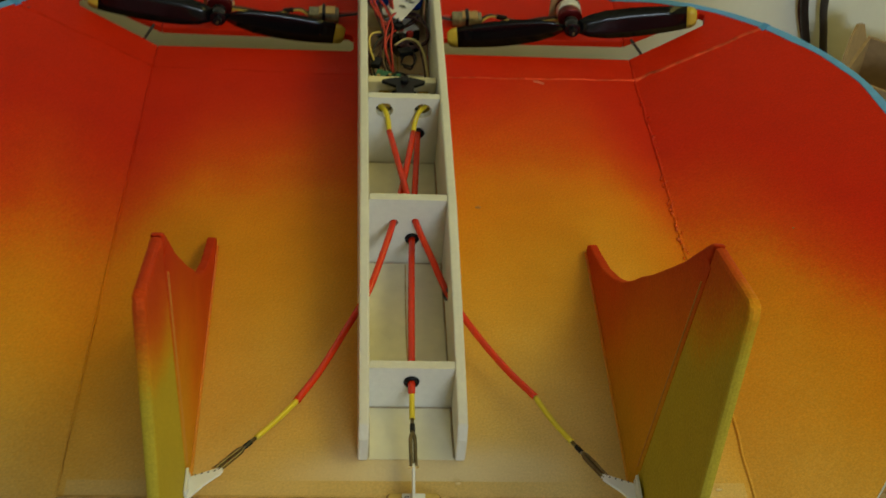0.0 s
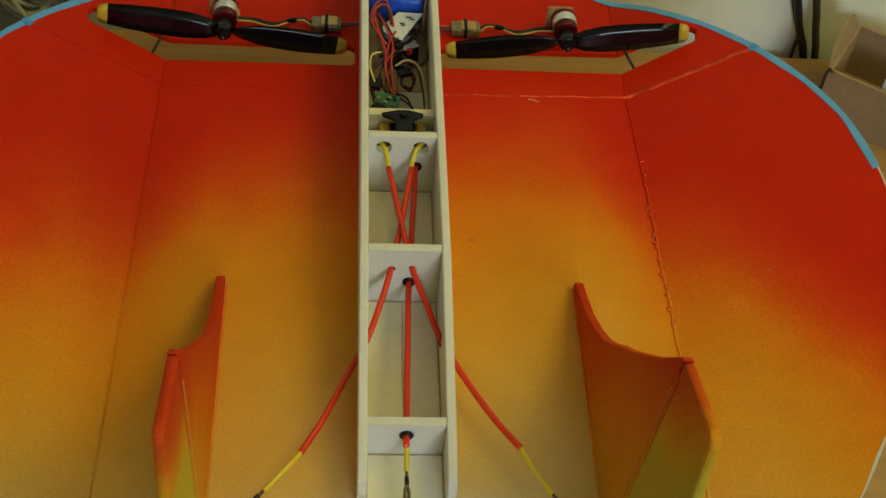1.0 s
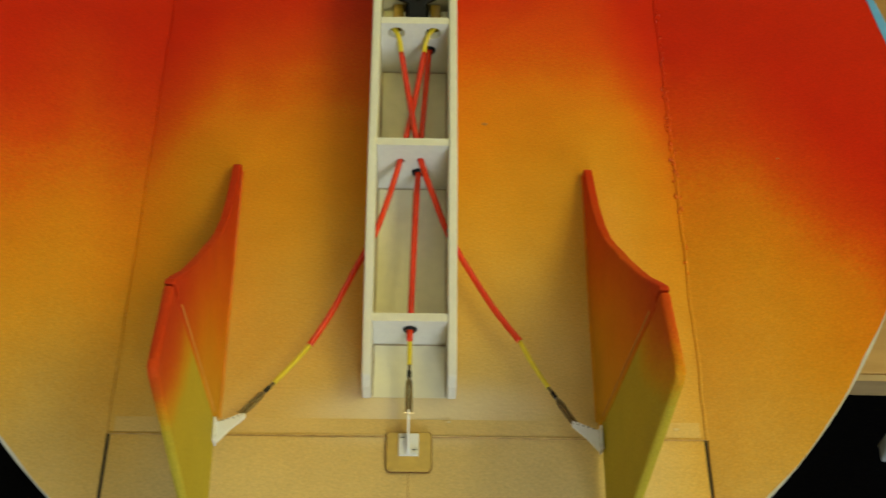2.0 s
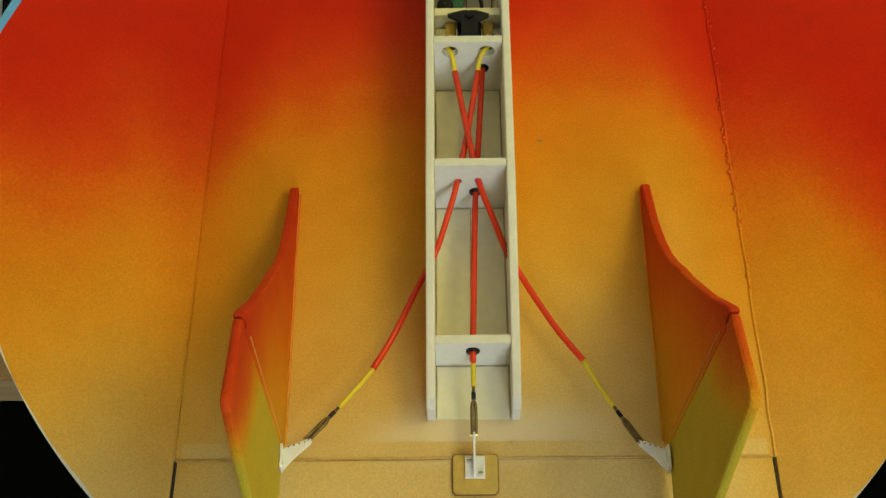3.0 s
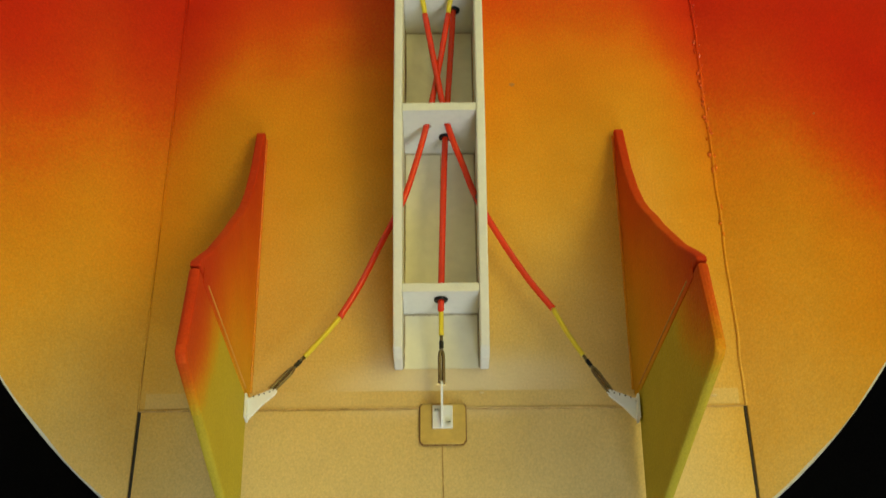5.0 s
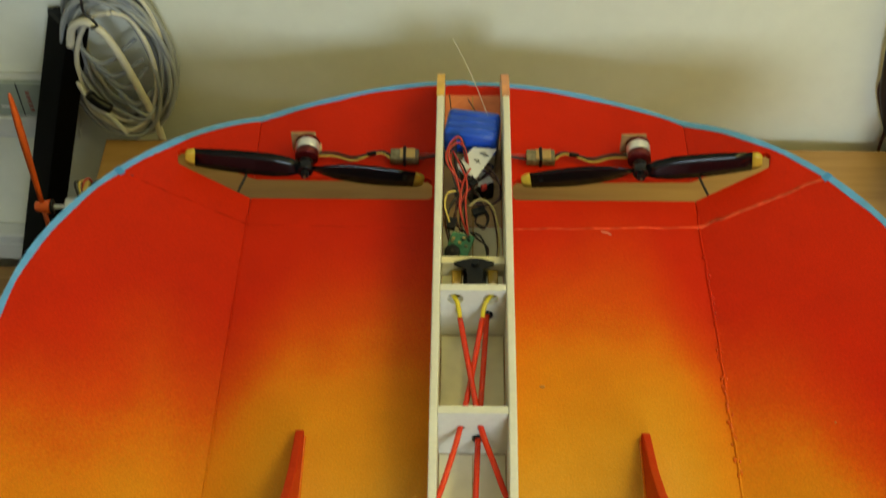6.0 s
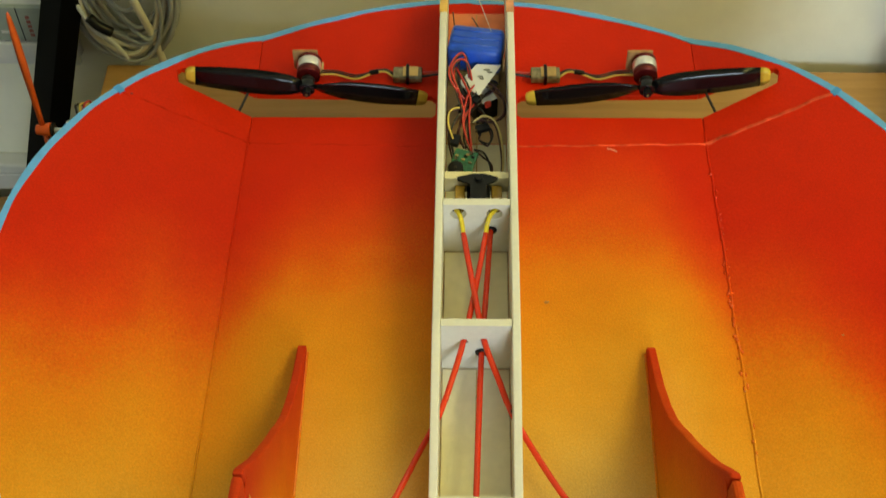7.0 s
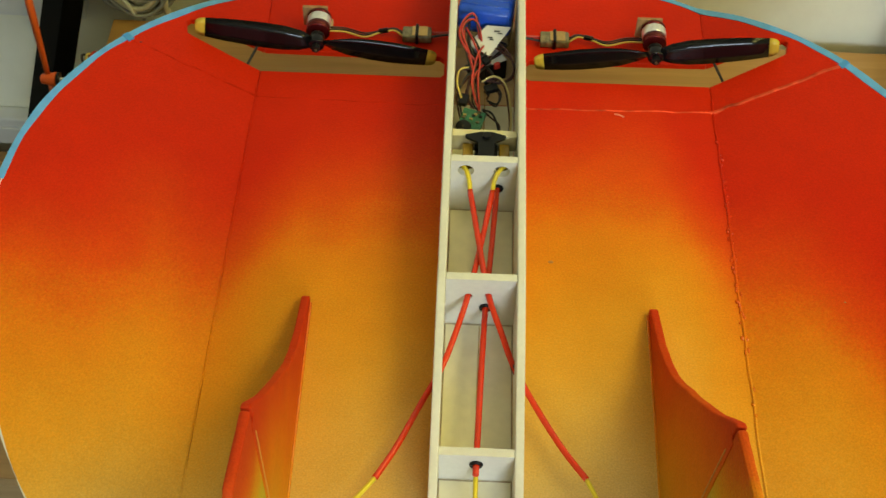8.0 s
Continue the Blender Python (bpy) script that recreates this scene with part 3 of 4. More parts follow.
for x in (-0.0245, 0.0245):
    for y0, y1 in ((0.022, 0.060), (0.067, 0.1865), (0.1935, 0.2935)):
        part("glue_joint", rod([(x, y0, 0.0009), (x * 0.995, (y0 * 2 + y1) / 3, 0.0010), (x * 0.99, (y0 + y1 * 2) / 3, 0.0009), (x, y1, 0.0010)], 0.0005, 5, 4), JOINT, aircraft, "brown dried glue in the joint")
for y in (0.0600, 0.1865, 0.2935):
    part("glue_joint", rod([(-0.0240, y - 0.0002, 0.0010), (-0.006, y - 0.0004, 0.0010), (0.010, y - 0.0001, 0.0009), (0.0240, y - 0.0003, 0.0010)], 0.00045, 5, 4), JOINT, aircraft, "brown dried glue in the joint")


def former(y, top, holes, name="former"):
    """A cross wall of the box with round holes (x, z, radius) right through."""
    bm = bmesh.new()
    thick = 0.006
    outline = [(-0.0248, 0.0006), (0.0248, 0.0006), (0.0248, top), (-0.0248, top)]
    rings = [[(x + r * math.cos(2 * math.pi * k / 14), z + r * math.sin(2 * math.pi * k / 14)) for k in range(14)] for x, z, r in holes]
    edges, faces = [], []
    for dy in (0.0, thick):
        loops = []
        for loop in [outline] + rings:
            vs = [bm.verts.new((x, y + dy, z)) for x, z in loop]
            es = [bm.edges.new((vs[k], vs[(k + 1) % len(vs)])) for k in range(len(vs))]
            loops.append((vs, es))
        bmesh.ops.triangle_fill(bm, use_beauty=True, edges=[e for _, es in loops for e in es])
        edges.append([vs for vs, _ in loops])
    for a, b in zip(*edges):
        for k in range(len(a)):
            m = (k + 1) % len(a)
            bm.faces.new((a[k], a[m], b[m], b[k]))
    return part(name, bm, FOAM, aircraft, "white foam cross wall of the box")


F1 = former(0.0605, 0.0345, [(0.0, 0.0235, 0.0038)])
F2 = former(0.187, 0.0555, [(-0.0085, 0.036, 0.0028), (0.0055, 0.037, 0.0028), (0.0040, 0.0228, 0.0038)])
F3 = former(0.294, 0.0578, [(-0.0135, 0.047, 0.0062), (0.0135, 0.047, 0.0062), (0.011, 0.028, 0.0026)])


def grommet(at, axis, parent):
    bm = bmesh.new()
    ring = [Vector((0.0034 * math.cos(a), 0.0034 * math.sin(a), 0)) for a in (2 * math.pi * k / 16 for k in range(17))]
    rod(ring, 0.0014, 6, 1, bm)
    bm.transform(Matrix.Translation(at) @ Vector(axis).to_track_quat("Z", "Y").to_matrix().to_4x4())
    return part("grommet", bm, BLACK_PLASTIC, parent, "black rubber grommet", True)


grommet((0.0, 0.0600, 0.0235), (0, 1, 0), F1)
grommet((0.0040, 0.1865, 0.0228), (0, 1, 0), F2)
grommet((0.011, 0.2935, 0.028), (0, 1, 0), F3)
grommet((0.0245, 0.138, 0.020), (1, 0.4, 0), box_side)

# ---- control runs ----
TUBE = 0.0022


def control_run(name, points, red_from, red_to, label):
    """A red guide tube with yellow inner tube at its ends; red_from and red_to count points."""
    run = part(name, rod(points[red_from:red_to + 1], TUBE, 10, 10), RED_TUBE, aircraft, label, True)
    if red_from:
        part("inner_tube", rod(points[:red_from + 1], 0.0018, 10, 8), YELLOW_TUBE, run, "yellow inner tube", True)
    if red_to < len(points) - 1:
        part("inner_tube", rod(points[red_to:], 0.0017, 10, 8), YELLOW_TUBE, run, "yellow inner tube", True)
    return run


LONG = "red plastic guide tube with yellow inner tube"
RUN_R = [(-0.0165, 0.300, 0.047), (-0.0125, 0.2935, 0.046), (-0.0105, 0.288, 0.041), (-0.0098, 0.283, 0.037), (-0.002, 0.232, 0.038), (0.0055, 0.188, 0.037), (0.0155, 0.160, 0.030), (0.0250, 0.137, 0.022), (0.0405, 0.109, 0.0165), (0.0575, 0.0795, 0.0155), (0.0735, 0.0565, 0.0155), (0.082, 0.040, 0.014), (0.0915, 0.023, 0.015)]
RUN_L = [(0.0155, 0.300, 0.047), (0.0105, 0.2935, 0.046), (0.0080, 0.289, 0.040), (0.0072, 0.284, 0.036), (-0.001, 0.232, 0.034), (-0.0088, 0.188, 0.036), (-0.0165, 0.160, 0.030), (-0.0255, 0.135, 0.022), (-0.0395, 0.108, 0.015), (-0.0535, 0.076, 0.015), (-0.0665, 0.0515, 0.0155), (-0.077, 0.038, 0.015), (-0.0885, 0.024, 0.015)]
RUN_C = [(0.011, 0.303, 0.028), (0.0108, 0.294, 0.028), (0.0075, 0.240, 0.0255), (0.0040, 0.187, 0.0228), (0.0018, 0.125, 0.0232), (0.0, 0.0605, 0.0235), (0.0, 0.053, 0.0220), (0.0, 0.046, 0.0200), (0.0, 0.037, 0.0175)]
run_r = control_run("guide_tube", RUN_R, 3, 10, LONG)
run_l = control_run("guide_tube", RUN_L, 3, 10, LONG)
run_c = control_run("guide_tube", RUN_C, 0, 6, LONG)


def clevis(start, end, parent):
    """A forked metal link from the end of a run to a horn."""
    a, b = Vector(start), Vector(end)
    way = (b - a).normalized()
    across = way.cross(Vector((0, 0, 1))).normalized()
    link = part("clevis", rod([a, a + way * 0.010], 0.0011, 8, 1), LINK_STEEL, parent, "metal clevis", True)
    part("sleeve", rod([a + way * 0.004, a + way * 0.009], 0.0015, 8, 1), BLACK_PLASTIC, link)
    for s in (1, -1):
        part("prong", rod([a + way * 0.010, a + way * 0.014 + across * 0.0012 * s, b - way * 0.003 + across * 0.0012 * s, b + across * 0.0012 * s], 0.0012, 6, 4), LINK_STEEL, link, smooth=True)
    part("pin", rod([b - across * 0.003, b + across * 0.003], 0.0007, 6, 1), BRASS, link)
    return link


clevis((0.0915, 0.023, 0.015), (0.1075, -0.003, 0.0155), run_r)
clevis((-0.0885, 0.024, 0.015), (-0.1085, 0.001, 0.0155), run_l)
clevis((0.0, 0.037, 0.0175), (0.0, 0.004, 0.0150), run_c)

# ---- fins and rudders ----
# colour stands for the highlight along the rudder hinge
HINGE_LINE = material("hinge_crease_highlight", (0.60, 0.26, 0.035), 0.5, grain=0.15, scale=120)
FIN_X, FIN_T = 0.1275, 0.006
ARC_TOP = [(0.2035, 0.0003), (0.2035, 0.005), (0.200, 0.0085), (0.185, 0.014), (0.160, 0.0245), (0.135, 0.0395), (0.115, 0.0550), (0.100, 0.0702), (0.085, 0.0878), (0.070, 0.1035), (0.055, 0.1212), (0.042, 0.1365), (0.030, 0.1510), (0.018, 0.1680), (0.010, 0.1790), (0.0045, 0.1860), (0.0004, 0.1885)]
for s in (1, -1):
    lean = 0.055 if s > 0 else -0.005
    x0 = s * FIN_X - FIN_T / 2
    fin = part("fin", upright(ARC_TOP + [(0.0004, 0.0003)], x0, FIN_T, lean), FIN, aircraft, "tall foam fin airbrushed red to yellow", bevel=0.0024)
    part("glue_line", rod([(s * (FIN_X - 0.0034), y, 0.0006) for y in (0.2, 0.15, 0.1, 0.05, 0.005)], 0.0011, 6, 5), GLUE_EDGE, fin)
    part("glue_line", rod([(s * (FIN_X + 0.0034), y, 0.0006) for y in (0.2, 0.15, 0.1, 0.05, 0.005)], 0.0011, 6, 5), GLUE_EDGE, fin)
    tip = [(-0.0004, 0.1885), (-0.006, 0.1900), (-0.020, 0.1945), (-0.040, 0.2010), (-0.052, 0.2045), (-0.0575, 0.2040), (-0.0605, 0.1995), (-0.0955, 0.020), (-0.0945, 0.0135), (-0.090, 0.0105), (-0.004, 0.0125), (-0.0004, 0.015)]
    rudder = part("rudder", upright(tip, x0, FIN_T, lean), RUDDER, fin, "hinged rudder, olive yellow with red top", bevel=0.0024)
    # the taped hinge shows on the inner face
    face = x0 - 0.0004 if s > 0 else x0 + FIN_T
    part("hinge_tape", upright([(0.0045, 0.022), (0.0045, 0.178), (-0.0045, 0.178), (-0.0045, 0.022)], face, 0.0004, lean), FIN, fin, "painted tape over the hinge")
    part("hinge_crease", rod([(face + (0.0 if s > 0 else 0.0004) + lean * z, 0.0, z) for z in (0.022, 0.07, 0.12, 0.165)], 0.0006, 6, 3), HINGE_LINE, fin, "hinge crease coloured as the light its edge catches")
    # horn on the rudder's inner face
    hx = s * (FIN_X - FIN_T / 2)
    ty = -0.0045 if s > 0 else -0.0015
    horn = [(hx, ty - 0.0035), (hx, ty - 0.0175), (hx - s * 0.0025, ty - 0.0175), (hx - s * 0.010, ty - 0.0085), (s * 0.1062, ty - 0.0010), (s * 0.1048, ty + 0.0012), (s * 0.1058, ty + 0.0034), (s * 0.1085, ty + 0.0030), (hx - s * 0.004, ty - 0.0022)]
    arm = part("control_horn", plate(horn, 0.0018, lambda x, y: 0.0165), NYLON, fin, "white nylon control horn", bevel=0.0004)
    for n in range(4):
        part("horn_hole", disc((s * (0.1095 + 0.0034 * n), ty + 0.0008 - 0.0010 * n, 0.0166), (0, 0, 1), 0.0005, 0.0004, 10), INK, arm)
    part("horn_base", slab(hx - s * 0.0018, ty - 0.0185, 0.0125, hx - s * 0.0002, ty - 0.0025, 0.0235), NYLON, fin, "white nylon horn plate", bevel=0.0004)
    part("horn_base", slab(hx + s * (FIN_T + 0.0002), ty - 0.0185, 0.0125, hx + s * (FIN_T + 0.0018), ty - 0.0025, 0.0235), NYLON, fin, "white nylon horn plate", bevel=0.0004)
    for dy in (-0.0055, -0.0155):
        part("screw", disc((hx - s * 0.0022, ty + dy, 0.0205), (s, 0, 0), 0.0013, 0.001, 12), STEEL, fin)

# elevator horn on its plywood pad
pad = part("plywood_pad", plate([(-0.0125, -0.0045), (0.0135, -0.0045), (0.0150, -0.0065), (0.0150, -0.0290), (0.0130, -0.0315), (-0.0120, -0.0315), (-0.0140, -0.0295), (-0.0140, -0.0065)], 0.0016, lambda x, y: 0.0026), PLY, elevator, "small glued plywood pad", bevel=0.0004)
part("pad_glue", plate([(-0.0132, -0.0038), (0.0142, -0.0038), (0.0157, -0.0058), (0.0157, -0.0296), (0.0136, -0.0323), (-0.0126, -0.0323), (-0.0147, -0.0301), (-0.0147, -0.0058)], 0.0004, lambda x, y: 0.0011), GLUE, elevator)
part("horn_plate", slab(-0.0062, -0.0215, 0.0027, 0.0068, -0.0060, 0.0045), NYLON, elevator, "white nylon horn plate", bevel=0.0004)
part("horn_arm", upright([(-0.0215, 0.0045), (-0.0185, 0.0075), (0.0015, 0.0165), (0.0055, 0.0165), (0.0065, 0.0135), (-0.0040, 0.0046)], -0.0007, 0.0014), NYLON, elevator, "white nylon horn arm")
for x, y in ((-0.0035, -0.0095), (0.0040, -0.0180)):
    part("screw", disc((x, y, 0.0050), (0, 0, 1), 0.0019, 0.0012, 14, cut=0.0003), STEEL, elevator)
    part("screw_slot", slab(x - 0.0014, y - 0.0003, 0.0054, x + 0.0014, y + 0.0003, 0.0058), INK, elevator)


# ---- motors and propellers ----
def blade(flip, tip_part):
    """One propeller blade along +x with twist; the tip part alone where asked."""
    rows = []
    stations = [(0.005, 0.0105, 34, 0.0030), (0.014, 0.0185, 18, 0.0024), (0.028, 0.0245, 10, 0.0015), (0.045, 0.0265, 6, 0.0011), (0.062, 0.0262, 4, 0.0009), (0.078, 0.0240, 4, 0.0008), (0.0935, 0.0205, 4, 0.0008), (0.0975, 0.0188, 4, 0.0007), (0.1000, 0.0160, 4, 0.0006), (0.1017, 0.0105, 4, 0.0005)]
    bm = bmesh.new()
    for r, chord, angle, thick in (stations[6:] if tip_part else stations[:7]):
        c, s = math.cos(radians(angle)), math.sin(radians(angle))
        ring = []
        for u, w in ((-0.5, 0.0), (-0.25, 0.8), (0.1, 1.0), (0.5, 0.0), (0.1, -0.25), (-0.25, -0.25)):
            a, b = u * chord, w * thick
            ring.append(bm.verts.new((r, a * s + b * c, flip * (a * c - b * s))))
        rows.append(ring)
    for p, q in zip(rows, rows[1:]):
        for k in range(6):
            bm.faces.new((p[k], p[(k + 1) % 6], q[(k + 1) % 6], q[k]))
    bm.faces.new(rows[0])
    bm.faces.new(rows[-1][::-1])
    return bm


MOUNT_WOOD = material("stained_mount_wood", (0.36, 0.19, 0.07), 0.7, grain=0.2, scale=160, blotch=0.15)
MOTOR_X, HUB_Y, SHAFT_Z = 0.1425, 0.4555, 0.0165
for s in (1, -1):
    axis = (0, 1, 0)
    x = s * MOTOR_X
    mount = part("motor_mount", slab(x - 0.0145, 0.4875, 0.0052, x + 0.0070, 0.4905, 0.0262, cut=0.0008), MOUNT_WOOD, aircraft, "square wooden motor mount")
    part("mount_foot", slab(x - 0.010, 0.4875, 0.0004, x + 0.010, 0.4965, 0.005), TAN_FOAM, mount)
    motor = part("motor", disc((x, 0.4790, SHAFT_Z), axis, 0.0103, 0.0090, 28, cut=0.0008), STEEL, aircraft, "small bright brushless motor", True)
    part("red_ring", disc((x, 0.4853, SHAFT_Z), axis, 0.0105, 0.0034, 28, cut=0.0008), RED_METAL, motor, "red anodised ring", True)
    part("winding", disc((x, 0.4718, SHAFT_Z), axis, 0.0100, 0.0052, 24), COPPER, motor, "dark red windings", True)
    part("end_bell", disc((x, 0.4682, SHAFT_Z), axis, 0.0101, 0.0022, 24, cut=0.0006), RED_METAL, motor, "", True)
    part("shaft", disc((x, 0.4610, SHAFT_Z), axis, 0.0016, 0.022, 12), STEEL, motor, "", True)
    prop = part("propeller", disc((x, HUB_Y, SHAFT_Z), axis, 0.0068, 0.0085, 20, cut=0.001), PROP_BLACK, aircraft, "black two-blade propeller with yellow tips", True)
    part("prop_nut", disc((x, 0.4490, SHAFT_Z), axis, 0.0036, 0.0050, 6), BLACK_PLASTIC, prop)
    part("prop_screw", disc((x, 0.4460, SHAFT_Z), axis, 0.0012, 0.0016, 12), LINK_STEEL, prop, "small steel screw", True)
    part("saver_ring", disc((x, 0.4625, SHAFT_Z), axis, 0.0060, 0.0030, 18, cut=0.0006), BLACK_PLASTIC, prop, "", True)
    for turn in (0, 180):
        m = Matrix.Translation((x, HUB_Y, SHAFT_Z)) @ Matrix.Rotation(radians(turn + (-8 if s > 0 else 8)), 4, "Y")
        for tip_part in (False, True):
            bm = blade(-1 if s < 0 else 1, tip_part)
            bm.transform(m)
            part("blade_tip" if tip_part else "blade", bm, PROP_TIP if tip_part else PROP_BLACK, prop, "yellow painted tip" if tip_part else "", True)
    # speed controller, its tie and the leads
    cx, cy = s * 0.0590, 0.4815
    esc = part("speed_controller", slab(cx - 0.0125, cy - 0.0065, 0.0007, cx + 0.0125, cy + 0.0065, 0.0085, cut=0.0012), SHRINK, aircraft, "speed controller in clear shrink wrap", True)
    part("heat_sink", slab(cx - 0.004, cy - 0.0055, 0.0086, cx + 0.009, cy + 0.0055, 0.0094), BRASS, esc)
    part("cable_tie", slab(cx - 0.0014, cy - 0.0078, 0.0004, cx + 0.0014, cy + 0.0078, 0.0104, cut=0.0006), BLACK_PLASTIC, esc, "black cable tie")
    for n, mat in enumerate((WIRE_YELLOW, WIRE_BLACK, WIRE_BROWN)):
        d = (n - 1) * 0.0024
        part("motor_lead", rod([(cx + s * 0.0125, cy + d, 0.005), (s * 0.079, cy + 0.003 + d * 0.6, 0.007), (s * 0.090, cy + 0.001 + d * 0.5, 0.006), (s * 0.104, cy - 0.003 + d, 0.005), (s * 0.120, cy + 0.001 + d, 0.006), (s * 0.134, 0.4790 + d, 0.010)], 0.0008, 7, 6), mat, esc, smooth=True)
    part("connector_sleeve", rod([(s * 0.084, cy + 0.002, 0.007), (s * 0.092, cy + 0.001, 0.006)], 0.0023, 8, 1), BLACK_PLASTIC, esc)
    for mat, d in ((WIRE_RED, 0.0022), (WIRE_BLACK, -0.0022)):
        part("supply_lead", rod([(cx - s * 0.0125, cy + d, 0.005), (s * 0.038, cy + d * 0.7, 0.006), (s * 0.0312, cy + d * 0.5, 0.007)], 0.0011, 7, 5), mat, esc, smooth=True)

# foam keel under the wing on which the aircraft stands
part("keel", slab(-0.024, 0.10, DESK_Z, 0.024, 0.40, -SHEET - 0.0003), FOAM, aircraft, "white foam keel under the wing", bevel=0.002)


# ---- what lies in the equipment box ----
def turned(x, y, degrees, z=0.0):
    return Matrix.Translation((x, y, z)) @ Matrix.Rotation(radians(degrees), 4, "Z")


battery = thing("battery", (0, 0.477, 0.001), "blue shrink-wrapped battery pack lying across the box", "battery")
m = turned(-0.0004, 0.4835, -9)
part("pack", slab(-0.0225, -0.0155, 0.020, 0.0225, 0.0155, 0.046, m, cut=0.004), BLUE_WRAP, battery, smooth=True)
for n in range(3):
    y = -0.008 + 0.008 * n
    part("cell_ridge", rod([m @ Vector((-0.020, y, 0.0458)), m @ Vector((0.020, y, 0.0458))], 0.0011, 8, 1), BLUE_WRAP, battery, smooth=True)
part("support_block", slab(-0.0215, -0.0145, 0.0009, 0.0215, 0.0145, 0.0198, m), TAN_FOAM, battery, "tan foam pad under the pack")
for x, mat in ((-0.016, WIRE_RED), (-0.012, WIRE_BLACK)):
    part("lead", rod([m @ Vector((x, -0.0145, 0.034)), (x - 0.003, 0.452, 0.040), (x - 0.002, 0.440, 0.036), (x + 0.004, 0.428, 0.026)], 0.0013, 8, 6), mat, battery, smooth=True)

receiver = thing("radio_receiver", (0.004, 0.44, 0.001), "small radio receiver with a torn white label", "receiver")
m = turned(0.003, 0.4435, 28)
part("case", slab(-0.010, -0.013, 0.0012, 0.010, 0.013, 0.022, m, cut=0.001), BLACK_PLASTIC, receiver)
part("label_sheet", slab(-0.0095, -0.0125, 0.0222, 0.0095, 0.0125, 0.0226, m), LABEL_WHITE, receiver, "white label with unreadable marks")
part("label_flap", plate([(-0.0155, 0.4433), (0.0002, 0.4642), (0.0203, 0.4603), (0.0025, 0.4284)], 0.0004, lambda x, y: 0.0330 + 0.12 * (x + 0.0155)), LABEL_WHITE, receiver, "white label with unreadable marks")
for x, y, w in ((0.0085, 0.4560, 0.0050), (0.0110, 0.4530, 0.0040), (0.0030, 0.4490, 0.0042), (0.0042, 0.4465, 0.0034)):
    z = 0.0331 + 0.12 * (x + 0.0155 + w / 2)
    part("print_bar", slab(x - w / 2, y - 0.0006, z, x + w / 2, y + 0.0006, z + 0.0003), INK, receiver)
part("status_light", slab(-0.0025, -0.0150, 0.018, 0.0025, -0.0120, 0.0235, m, cut=0.0006), material("red_lens", (0.75, 0.05, 0.04), 0.2), receiver, "red indicator")
part("antenna", rod([(0.012, 0.492, 0.046), (0.004, 0.520, 0.048), (-0.005, 0.545, 0.052), (-0.018, 0.572, 0.060)], 0.0003, 6, 6), WIRE_WHITE, receiver, "thin white antenna wire")
part("antenna", rod([(-0.014, 0.498, 0.004), (-0.018, 0.530, 0.003), (-0.021, 0.552, 0.012)], 0.0006, 6, 6), WIRE_BROWN, receiver, "thin brown antenna wire")
part("antenna", rod([(0.0135, 0.498, 0.010), (0.004, 0.520, 0.018), (-0.004, 0.545, 0.012)], 0.0006, 6, 6), WIRE_BROWN, receiver, "thin brown antenna wire")

